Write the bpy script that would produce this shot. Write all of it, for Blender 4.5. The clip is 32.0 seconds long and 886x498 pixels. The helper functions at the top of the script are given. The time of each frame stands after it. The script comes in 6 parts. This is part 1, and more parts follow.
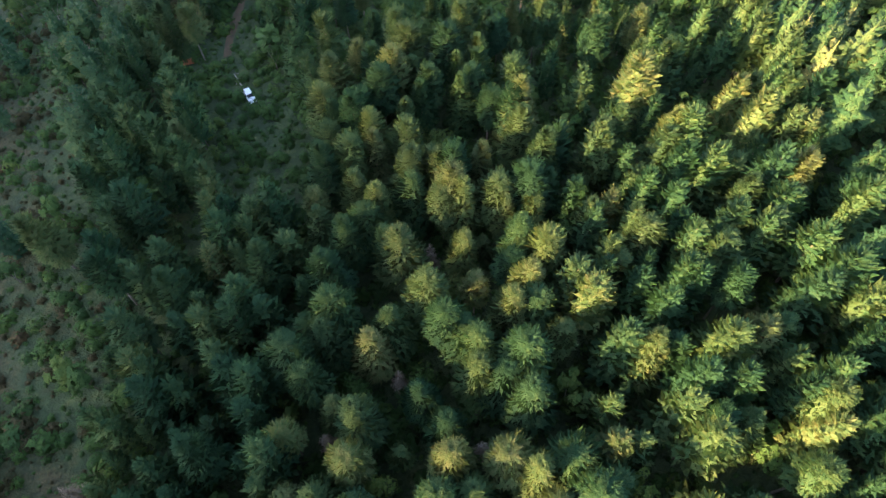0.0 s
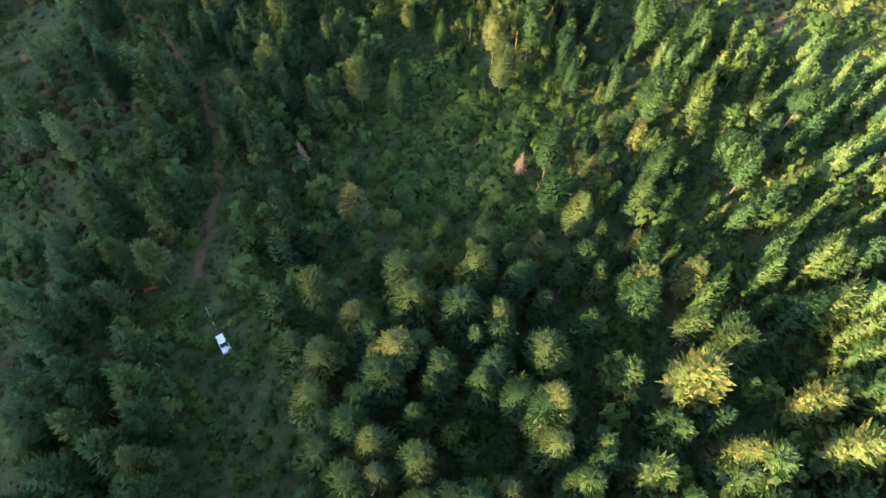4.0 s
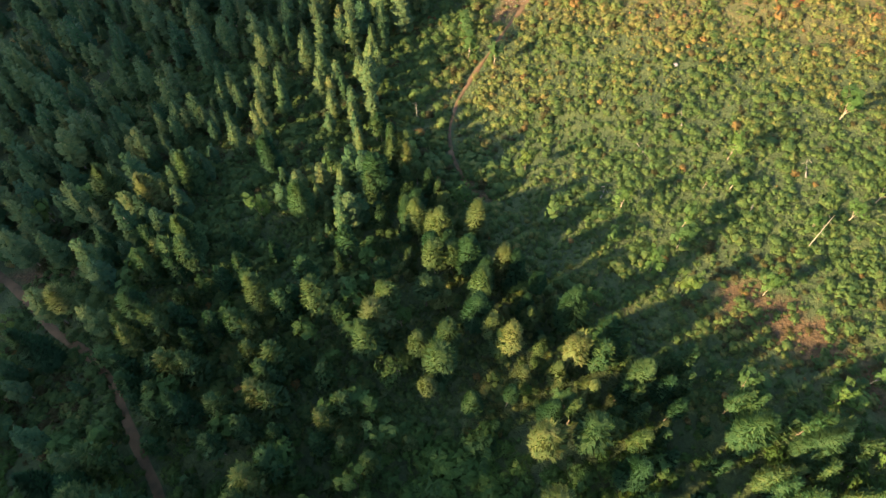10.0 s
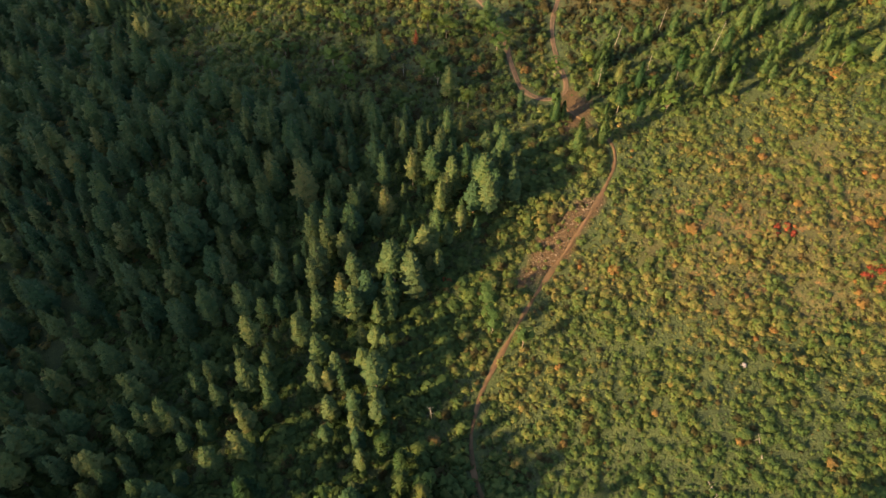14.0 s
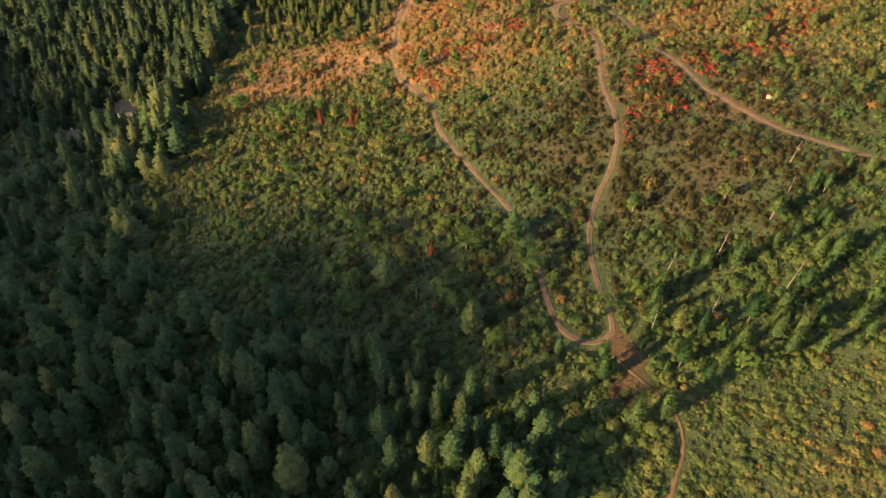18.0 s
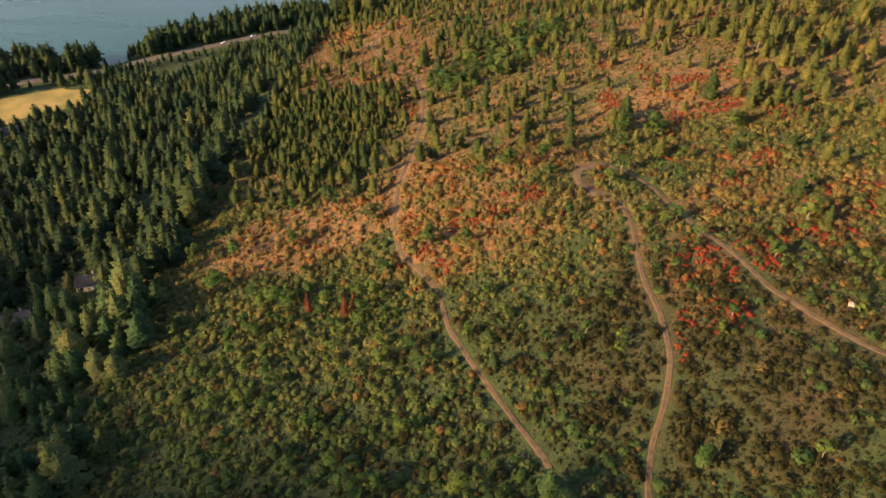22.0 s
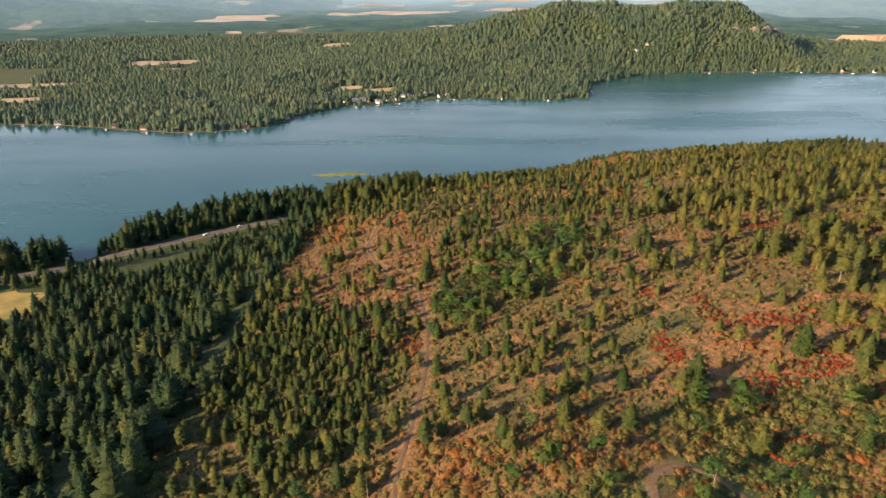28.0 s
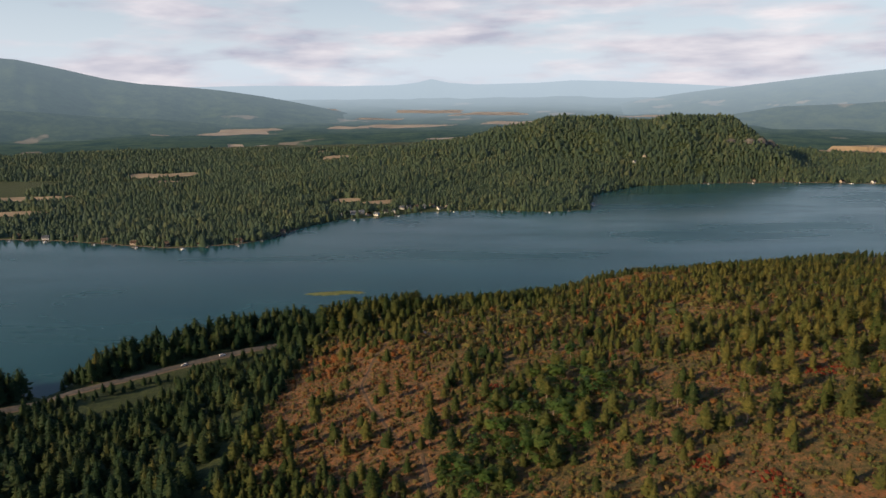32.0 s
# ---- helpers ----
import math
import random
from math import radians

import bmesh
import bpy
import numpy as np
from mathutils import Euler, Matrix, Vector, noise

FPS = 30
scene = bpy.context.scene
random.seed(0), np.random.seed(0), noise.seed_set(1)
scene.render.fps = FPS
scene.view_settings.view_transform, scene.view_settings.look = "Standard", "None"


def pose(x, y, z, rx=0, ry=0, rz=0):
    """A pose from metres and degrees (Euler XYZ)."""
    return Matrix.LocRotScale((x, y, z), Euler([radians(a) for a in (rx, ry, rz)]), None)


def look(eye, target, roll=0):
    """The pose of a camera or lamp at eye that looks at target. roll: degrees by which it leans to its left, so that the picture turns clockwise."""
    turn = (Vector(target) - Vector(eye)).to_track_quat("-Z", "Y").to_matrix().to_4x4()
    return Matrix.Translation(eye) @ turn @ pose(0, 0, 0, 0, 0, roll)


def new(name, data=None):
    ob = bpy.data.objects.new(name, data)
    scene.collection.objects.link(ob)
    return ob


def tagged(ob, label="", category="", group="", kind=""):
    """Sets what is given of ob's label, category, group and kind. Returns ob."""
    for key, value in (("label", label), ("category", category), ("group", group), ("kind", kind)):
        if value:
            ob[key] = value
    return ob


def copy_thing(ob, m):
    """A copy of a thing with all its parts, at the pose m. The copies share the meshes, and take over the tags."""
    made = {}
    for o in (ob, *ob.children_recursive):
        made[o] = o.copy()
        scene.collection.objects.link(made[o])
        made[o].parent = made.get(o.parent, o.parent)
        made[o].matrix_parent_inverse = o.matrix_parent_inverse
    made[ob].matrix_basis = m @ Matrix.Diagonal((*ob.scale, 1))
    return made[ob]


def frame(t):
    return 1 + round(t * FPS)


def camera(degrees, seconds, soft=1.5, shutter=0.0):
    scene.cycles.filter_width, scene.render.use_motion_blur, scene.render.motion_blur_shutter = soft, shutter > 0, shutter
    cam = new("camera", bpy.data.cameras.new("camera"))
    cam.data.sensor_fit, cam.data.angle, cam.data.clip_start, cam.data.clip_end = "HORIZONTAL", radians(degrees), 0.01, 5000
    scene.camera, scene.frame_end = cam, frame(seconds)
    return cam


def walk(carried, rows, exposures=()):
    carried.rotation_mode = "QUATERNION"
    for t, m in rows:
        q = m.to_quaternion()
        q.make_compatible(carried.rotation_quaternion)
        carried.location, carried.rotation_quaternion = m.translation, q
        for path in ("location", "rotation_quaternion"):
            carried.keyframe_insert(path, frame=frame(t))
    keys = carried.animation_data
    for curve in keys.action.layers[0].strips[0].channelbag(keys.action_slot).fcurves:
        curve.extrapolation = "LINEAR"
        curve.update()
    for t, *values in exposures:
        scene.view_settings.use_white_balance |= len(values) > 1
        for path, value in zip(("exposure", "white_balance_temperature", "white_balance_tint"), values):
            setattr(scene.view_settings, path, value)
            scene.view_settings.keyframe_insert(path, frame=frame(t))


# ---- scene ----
cam = camera(68.3, 32.0)
METRES, EYE, TILT, LEAN, TURN = 430.0, 186.0, -62.2, 0.0, 0.0
ROWS = [
    (0.0, 0.0, 0.0, 0.0, 0.0, 0.0, -0.0),
    (0.5, -0.0006, 0.0068, 0.0148, 0.03, -0.05, 0.04),
    (1.0, -0.0016, 0.0137, 0.0299, -0.0, -0.18, 0.05),
    (1.5, -0.0024, 0.0207, 0.0449, -0.03, -0.27, 0.11),
    (2.0, -0.0033, 0.0277, 0.0597, -0.12, -0.36, 0.21),
    (2.5, -0.0042, 0.0346, 0.0745, -0.22, -0.42, 0.31),
    (3.0, -0.005, 0.0416, 0.089, -0.27, -0.43, 0.41),
    (3.5, -0.0058, 0.0485, 0.1038, -0.32, -0.46, 0.5),
    (5.5, -0.0091, 0.0757, 0.164, -0.38, -0.86, 0.79),
    (6.0, -0.01, 0.0828, 0.1788, -0.4, -0.91, 0.84),
    (6.5, -0.0109, 0.0899, 0.1932, -0.41, -0.95, 0.89),
    (7.0, -0.0118, 0.0964, 0.2069, -0.37, -1.0, 0.91),
    (7.5, -0.013, 0.1028, 0.2203, -0.42, -1.04, 0.98),
    (8.0, -0.0136, 0.1096, 0.235, -0.42, -1.16, 1.06),
    (8.5, -0.0142, 0.1168, 0.2499, -0.4, -1.23, 1.06),
    (9.0, -0.0151, 0.124, 0.2651, -0.42, -0.53, 1.07),
    (9.5, -0.0159, 0.131, 0.2798, -0.39, 0.58, 1.08),
    (10.0, -0.0169, 0.1381, 0.2948, -0.4, 1.58, 1.08),
    (10.5, -0.0182, 0.1451, 0.3095, -0.48, 2.63, 1.07),
    (11.0, -0.019, 0.152, 0.3241, -0.49, 3.69, 1.09),
    (11.5, -0.0199, 0.159, 0.3388, -0.53, 4.7, 1.13),
    (12.0, -0.0206, 0.1659, 0.3533, -0.51, 5.73, 1.14),
    (12.5, -0.0216, 0.1728, 0.3678, -0.54, 6.69, 1.14),
    (13.0, -0.0221, 0.1797, 0.3824, -0.49, 7.7, 1.15),
    (13.5, -0.023, 0.1866, 0.3973, -0.4, 8.74, 1.03),
    (14.0, -0.0241, 0.1936, 0.412, -0.41, 9.82, 1.05),
    (14.5, -0.025, 0.2004, 0.4268, -0.43, 10.86, 1.08),
    (16.5, -0.0284, 0.2282, 0.4849, -0.18, 14.88, 0.95),
    (17.0, -0.0293, 0.2351, 0.4991, -0.13, 15.89, 0.84),
    (17.5, -0.0301, 0.2421, 0.5131, -0.08, 16.88, 0.7),
    (18.0, -0.0306, 0.2488, 0.527, -0.01, 17.84, 0.57),
    (18.5, -0.0313, 0.2558, 0.5413, 0.05, 18.74, 0.48),
    (19.0, -0.0324, 0.2626, 0.5552, 0.06, 19.71, 0.42),
    (19.5, -0.0332, 0.2694, 0.5691, 0.09, 20.71, 0.3),
    (20.0, -0.0343, 0.2761, 0.5836, 0.1, 21.66, 0.33),
    (20.5, -0.0353, 0.2828, 0.5979, 0.07, 22.68, 0.38),
    (21.0, -0.036, 0.2895, 0.6122, 0.1, 23.72, 0.4),
    (21.5, -0.037, 0.2962, 0.6265, 0.04, 24.79, 0.52),
    (22.0, -0.038, 0.3031, 0.6404, -0.13, 25.86, 0.8),
    (22.5, -0.0388, 0.31, 0.6545, -0.18, 26.96, 0.88),
    (23.0, -0.0393, 0.3166, 0.6689, -0.14, 28.02, 0.9),
    (23.5, -0.0402, 0.3233, 0.683, -0.14, 29.12, 0.91),
    (24.0, -0.0412, 0.3301, 0.6971, -0.17, 30.22, 0.93),
    (24.5, -0.0421, 0.3369, 0.7109, -0.18, 31.35, 0.96),
    (25.0, -0.0429, 0.3439, 0.7247, -0.19, 32.49, 0.98),
    (25.5, -0.0438, 0.3508, 0.7383, -0.2, 33.6, 1.0),
    (27.5, -0.0475, 0.3786, 0.7911, -0.37, 38.06, 1.14),
    (28.0, -0.0483, 0.3852, 0.8044, -0.38, 39.17, 1.15),
    (28.5, -0.0492, 0.3918, 0.8175, -0.4, 40.29, 1.15),
    (29.0, -0.0502, 0.3983, 0.8303, -0.42, 41.42, 1.18),
    (29.5, -0.0509, 0.4045, 0.8425, -0.37, 42.55, 1.23),
    (30.0, -0.0518, 0.4101, 0.8539, -0.36, 43.65, 1.29),
    (30.5, -0.0527, 0.4157, 0.865, -0.39, 44.83, 1.39),
    (31.0, -0.0534, 0.4216, 0.8765, -0.44, 46.02, 1.47),
    (31.5, -0.054, 0.4275, 0.8881, -0.43, 47.17, 1.51),
    (32.0, -0.0544, 0.4332, 0.8995, -0.36, 48.33, 1.45),
]
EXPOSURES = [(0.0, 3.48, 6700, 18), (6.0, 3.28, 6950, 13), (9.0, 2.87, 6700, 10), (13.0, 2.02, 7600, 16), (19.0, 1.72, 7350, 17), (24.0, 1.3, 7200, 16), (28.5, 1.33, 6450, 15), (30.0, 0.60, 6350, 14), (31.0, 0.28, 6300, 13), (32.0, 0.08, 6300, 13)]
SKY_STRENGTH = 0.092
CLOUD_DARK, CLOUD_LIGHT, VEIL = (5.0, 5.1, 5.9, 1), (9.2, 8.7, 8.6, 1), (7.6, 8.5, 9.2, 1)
# haze colours that the far hills emit, nearest and farthest
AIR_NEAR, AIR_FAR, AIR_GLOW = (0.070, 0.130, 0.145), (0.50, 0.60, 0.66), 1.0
walk(cam, [(t, pose(0, 0, EYE, TILT, LEAN, TURN) @ pose(METRES * x, METRES * y, METRES * z, 90 + pitch, roll, yaw)) for t, x, y, z, yaw, pitch, roll in ROWS],
     exposures=EXPOSURES)

# ---- sky and sun ----
SUN_FROM = Vector((-0.9, -0.43, 0.0)).normalized()
SUN_HEIGHT = radians(19)
sun = new("sun", bpy.data.lights.new("sun", "SUN"))
sun.data.energy, sun.data.angle, sun.data.color = 5.0, radians(2.4), (1.0, 0.70, 0.37)
sun.matrix_basis = look(SUN_FROM * 1000 * math.cos(SUN_HEIGHT) + Vector((0, 0, 1000 * math.sin(SUN_HEIGHT))), (0, 0, 0))

world = bpy.data.worlds.new("sky")
scene.world = world
world.use_nodes = True
wn, wl = world.node_tree.nodes, world.node_tree.links
wn.clear()
sky = wn.new("ShaderNodeTexSky")
sky.sky_type, sky.sun_disc = "NISHITA", False
sky.sun_elevation, sky.sun_rotation = SUN_HEIGHT, math.atan2(SUN_FROM.x, SUN_FROM.y)
sky.air_density, sky.dust_density, sky.ozone_density = 1.0, 1.2, 1.6
# broken cloud deck: flat-bottomed banks, stretched along the horizon
wc = wn.new("ShaderNodeTexCoord")
wm = wn.new("ShaderNodeMapping")
wm.inputs["Scale"].default_value = (2.7, 2.7, 13.0)
cl = wn.new("ShaderNodeTexNoise")
cl.inputs["Scale"].default_value, cl.inputs["Detail"].default_value, cl.inputs["Roughness"].default_value = 1.5, 8.0, 0.52
cr = wn.new("ShaderNodeValToRGB")
cr.color_ramp.elements[0].position, cr.color_ramp.elements[1].position = 0.44, 0.57
sh = wn.new("ShaderNodeTexNoise")
sh.inputs["Scale"].default_value, sh.inputs["Detail"].default_value = 2.6, 6.0
sr = wn.new("ShaderNodeValToRGB")
sr.color_ramp.elements[0].position, sr.color_ramp.elements[1].position = 0.35, 0.66
sr.color_ramp.elements[0].color, sr.color_ramp.elements[1].color = CLOUD_DARK, CLOUD_LIGHT
mx = wn.new("ShaderNodeMix")
mx.data_type = "RGBA"
veil = wn.new("ShaderNodeMix")
veil.data_type = "RGBA"
veil.inputs[7].default_value = VEIL
bg = wn.new("ShaderNodeBackground")
bg.inputs["Strength"].default_value = SKY_STRENGTH
wo = wn.new("ShaderNodeOutputWorld")
high = wn.new("ShaderNodeSeparateXYZ")
low_air = wn.new("ShaderNodeMapRange")
low_air.inputs["From Min"].default_value, low_air.inputs["From Max"].default_value = 0.03, 0.30
low_air.inputs["To Min"].default_value, low_air.inputs["To Max"].default_value = 0.85, 0.0
wl.new(wc.outputs["Generated"], high.inputs["Vector"])
wl.new(high.outputs["Z"], low_air.inputs["Value"])
wl.new(low_air.outputs["Result"], veil.inputs[0])
wl.new(wc.outputs["Generated"], wm.inputs["Vector"])
wl.new(wm.outputs["Vector"], cl.inputs["Vector"])
wl.new(wm.outputs["Vector"], sh.inputs["Vector"])
wl.new(cl.outputs["Fac"], cr.inputs["Fac"])
wl.new(sh.outputs["Fac"], sr.inputs["Fac"])
wl.new(sky.outputs["Color"], veil.inputs[6])
wl.new(veil.outputs[2], mx.inputs[6])
wl.new(sr.outputs["Color"], mx.inputs[7])
thin = wn.new("ShaderNodeMapRange")
thin.inputs["From Min"].default_value, thin.inputs["From Max"].default_value = 0.11, 0.28
thin.inputs["To Min"].default_value, thin.inputs["To Max"].default_value = 1.0, 0.0
wl.new(high.outputs["Z"], thin.inputs["Value"])
cover_of = wn.new("ShaderNodeMath")
cover_of.operation = "MULTIPLY"
wl.new(cr.outputs["Color"], cover_of.inputs[0])
wl.new(thin.outputs["Result"], cover_of.inputs[1])
wl.new(cover_of.outputs[0], mx.inputs[0])
wl.new(mx.outputs[2], bg.inputs["Color"])
wl.new(bg.outputs["Background"], wo.inputs["Surface"])


# ---- materials ----
def material(name, rough=0.8, metal=0.0):
    m = bpy.data.materials.new(name)
    m.use_nodes = True
    b = m.node_tree.nodes["Principled BSDF"]
    b.inputs["Roughness"].default_value, b.inputs["Metallic"].default_value = rough, metal
    return m, m.node_tree.nodes, m.node_tree.links, b


def ramp(nodes, stops):
    r = nodes.new("ShaderNodeValToRGB")
    e = r.color_ramp.elements
    e[0].position, e[0].color = stops[0][0], (*stops[0][1], 1)
    e[1].position, e[1].color = stops[-1][0], (*stops[-1][1], 1)
    for p, c in stops[1:-1]:
        e.new(p).color = (*c, 1)
    return r


def noise_node(nodes, links, scale, detail=4.0, rough=0.55):
    n = nodes.new("ShaderNodeTexNoise")
    n.inputs["Scale"].default_value, n.inputs["Detail"].default_value, n.inputs["Roughness"].default_value = scale, detail, rough
    g = nodes.new("ShaderNodeNewGeometry")
    links.new(g.outputs["Position"], n.inputs["Vector"])
    return n


def mix(nodes, links, fac, a, b, blend="MIX"):
    m = nodes.new("ShaderNodeMix")
    m.data_type, m.blend_type = "RGBA", blend
    for k, v in ((0, fac), (6, a), (7, b)):
        if isinstance(v, (int, float)):
            m.inputs[k].default_value = v
        elif isinstance(v, tuple):
            m.inputs[k].default_value = (*v, 1)
        else:
            links.new(v, m.inputs[k])
    return m.outputs[2]


def mathn(nodes, links, op, a, b=0.0, clamp=False):
    m = nodes.new("ShaderNodeMath")
    m.operation, m.use_clamp = op, clamp
    for k, v in ((0, a), (1, b)):
        if isinstance(v, (int, float)):
            m.inputs[k].default_value = v
        else:
            links.new(v, m.inputs[k])
    return m.outputs[0]


def foliage(name, stops, rough=0.6, single=False, glow=0.4, fine=0.9, gaps=3.2, loose=0.44, cool=(0.024, 0.062, 0.034), shine=0.10):
    """Leaves or needles: the plant's own tone, a little of the twig's, and patches of growth; some light passes through."""
    m, n, l, b = material(name, rough)
    if single:
        own = n.new("ShaderNodeObjectInfo").outputs["Random"]
    else:
        a = n.new("ShaderNodeAttribute")
        a.attribute_name = "tone"
        own = a.outputs["Fac"]
    isl = n.new("ShaderNodeNewGeometry").outputs["Random Per Island"]
    tone = mathn(n, l, "ADD", mathn(n, l, "MULTIPLY", own, 0.62), mathn(n, l, "MULTIPLY", isl, 0.26))
    grain = noise_node(n, l, fine, 3.0)
    tone = mathn(n, l, "ADD", tone, mathn(n, l, "MULTIPLY", mathn(n, l, "SUBTRACT", grain.outputs["Fac"], 0.4), 0.5))
    r = ramp(n, stops)
    l.new(tone, r.inputs["Fac"])
    kind = mathn(n, l, "FRACT", mathn(n, l, "MULTIPLY", own, 7.31))
    colour = mix(n, l, mathn(n, l, "MULTIPLY", mathn(n, l, "POWER", kind, 2.0), 0.4), r.outputs["Color"], cool) if cool else r.outputs["Color"]
    l.new(colour, b.inputs["Base Color"])
    b.inputs["Specular IOR Level"].default_value = shine
    t = n.new("ShaderNodeBsdfTranslucent")
    l.new(colour, t.inputs["Color"])
    s = n.new("ShaderNodeMixShader")
    s.inputs[0].default_value = glow
    l.new(b.outputs[0], s.inputs[1])
    l.new(t.outputs[0], s.inputs[2])
    out = s.outputs[0]
    if gaps:
        # sprays are loose: light and sight pass between the leaves
        holes = noise_node(n, l, gaps, 2.0, 0.6)
        k = n.new("ShaderNodeBump")
        k.inputs["Strength"].default_value, k.inputs["Distance"].default_value = 0.8, 0.3
        l.new(holes.outputs["Fac"], k.inputs["Height"])
        l.new(k.outputs[0], b.inputs["Normal"])
        l.new(k.outputs[0], t.inputs["Normal"])
        clear = n.new("ShaderNodeBsdfTransparent")
        w = n.new("ShaderNodeMixShader")
        l.new(mathn(n, l, "GREATER_THAN", holes.outputs["Fac"], loose), w.inputs[0])
        l.new(clear.outputs[0], w.inputs[1])
        l.new(out, w.inputs[2])
        out = w.outputs[0]
    l.new(out, n["Material Output"].inputs["Surface"])
    return m


FIR = [(0.0, (0.011, 0.042, 0.022)), (0.35, (0.030, 0.082, 0.031)), (0.65, (0.094, 0.145, 0.048)), (1.0, (0.265, 0.240, 0.090))]
PINE = [(0.0, (0.016, 0.038, 0.013)), (0.35, (0.040, 0.068, 0.020)), (0.65, (0.092, 0.106, 0.030)), (1.0, (0.190, 0.165, 0.046))]
VALLEY_SHADED = [(0.0, (0.011, 0.034, 0.021)), (0.35, (0.026, 0.058, 0.027)), (0.65, (0.058, 0.084, 0.031)), (1.0, (0.140, 0.130, 0.042))]
needles = foliage("needles", FIR, gaps=2.2, loose=0.41)
pine_needles = foliage("pine_needles", PINE, gaps=1.5, loose=0.40, cool=(0.026, 0.060, 0.030))
# one fir wood in two tones; the valley's is darkened in place of shade
wood_needles = foliage("wood_needles", [(0.0, (0.016, 0.050, 0.026)), (0.35, (0.040, 0.092, 0.037)), (0.65, (0.100, 0.140, 0.049)), (1.0, (0.215, 0.200, 0.070))], gaps=1.6, loose=0.41, cool=(0.020, 0.054, 0.036))
shaded_valley_needles = foliage("shaded_valley_needles", VALLEY_SHADED, gaps=1.2, loose=0.39, cool=(0.014, 0.034, 0.022))
needles_single = foliage("needles_of_single_trees", FIR[:3] + [(1.0, (0.190, 0.195, 0.075))], single=True, gaps=2.8, loose=0.42)
# haze over the far shore is put into these needles' paler, bluer colours
far_needles = foliage("hazed_conifer_needles", [(0.0, (0.078, 0.130, 0.086)), (0.5, (0.125, 0.180, 0.100)), (1.0, (0.205, 0.220, 0.108))], glow=0.35, fine=0.15, gaps=0, rough=0.5, shine=0.6)
leaves = foliage("leaves", [(0.0, (0.030, 0.075, 0.022)), (0.5, (0.065, 0.125, 0.030)), (1.0, (0.150, 0.180, 0.040))], glow=0.35)
leaves_single = foliage("leaves_of_single_trees", [(0.0, (0.030, 0.075, 0.022)), (0.5, (0.070, 0.135, 0.030)), (1.0, (0.16, 0.18, 0.04))], single=True, glow=0.35)
shrub_leaves = foliage("shrub_leaves", [(0.0, (0.030, 0.072, 0.026)), (0.3, (0.072, 0.115, 0.034)), (0.52, (0.135, 0.140, 0.046)), (0.76, (0.220, 0.155, 0.060)), (1.0, (0.250, 0.110, 0.050))], glow=0.3, loose=0.40, gaps=4.5, cool=None)
dry_leaves = foliage("dry_leaves", [(0.0, (0.10, 0.085, 0.030)), (0.4, (0.20, 0.125, 0.045)), (0.75, (0.26, 0.115, 0.04)), (1.0, (0.30, 0.09, 0.035))], glow=0.3, loose=0.40, gaps=4.5, cool=None)
red_leaves = foliage("red_leaves", [(0.0, (0.13, 0.055, 0.028)), (0.4, (0.25, 0.056, 0.032)), (0.75, (0.30, 0.060, 0.032)), (1.0, (0.34, 0.14, 0.050))], glow=0.3, loose=0.40, gaps=4.5, cool=None)
dead_needles = foliage("dead_needles", [(0.0, (0.17, 0.125, 0.085)), (0.5, (0.27, 0.21, 0.15)), (1.0, (0.36, 0.29, 0.21))], single=True, glow=0.15, cool=None)
heath_leaves = foliage("heath_leaves", [(0.0, (0.032, 0.037, 0.014)), (0.45, (0.062, 0.054, 0.022)), (0.8, (0.098, 0.064, 0.030)), (1.0, (0.140, 0.074, 0.040))], glow=0.3, loose=0.40, gaps=4.5, cool=None)
rust_needles = foliage("rust_needles", [(0.0, (0.10, 0.038, 0.020)), (0.5, (0.18, 0.060, 0.030)), (1.0, (0.26, 0.105, 0.052))], single=True, glow=0.15, cool=None)


def plain(name, stops, scale, rough=0.85, bump=0.0, metal=0.0):
    m, n, l, b = material(name, rough, metal)
    t = noise_node(n, l, scale, 6.0, 0.6)
    r = ramp(n, stops)
    l.new(t.outputs["Fac"], r.inputs["Fac"])
    l.new(r.outputs["Color"], b.inputs["Base Color"])
    if bump:
        k = n.new("ShaderNodeBump")
        k.inputs["Strength"].default_value, k.inputs["Distance"].default_value = 1.0, bump
        l.new(t.outputs["Fac"], k.inputs["Height"])
        l.new(k.outputs[0], b.inputs["Normal"])
    return m


bark = plain("bark", [(0.3, (0.11, 0.085, 0.065)), (0.7, (0.28, 0.23, 0.185))], 3.0, bump=0.03)
grey_wood = plain("weathered_grey_wood", [(0.3, (0.16, 0.145, 0.125)), (0.7, (0.30, 0.275, 0.24))], 4.0, bump=0.02)
dirt = plain("packed_dirt", [(0.28, (0.042, 0.034, 0.017)), (0.5, (0.084, 0.056, 0.032)), (0.75, (0.140, 0.092, 0.055))], 0.7, 0.95, bump=0.06)
# darker, browner dirt for the lane and the footpath
darker_dirt = plain("darker_brown_dirt", [(0.28, (0.038, 0.030, 0.012)), (0.5, (0.092, 0.056, 0.027)), (0.75, (0.140, 0.086, 0.044))], 0.35, 0.95, bump=0.06)
ruts = plain("pale_wheel_ruts", [(0.3, (0.085, 0.056, 0.034)), (0.7, (0.165, 0.108, 0.068))], 0.5, 0.95, bump=0.03)
red_earth = plain("bare_red_earth", [(0.3, (0.16, 0.075, 0.04)), (0.7, (0.30, 0.14, 0.075))], 0.8, 0.95, bump=0.05)
asphalt = plain("worn_asphalt", [(0.3, (0.07, 0.066, 0.062)), (0.7, (0.13, 0.122, 0.112))], 0.4, 0.9)
gravel = plain("gravel_verge", [(0.3, (0.11, 0.085, 0.06)), (0.7, (0.21, 0.165, 0.12))], 0.6, 0.95, bump=0.05)
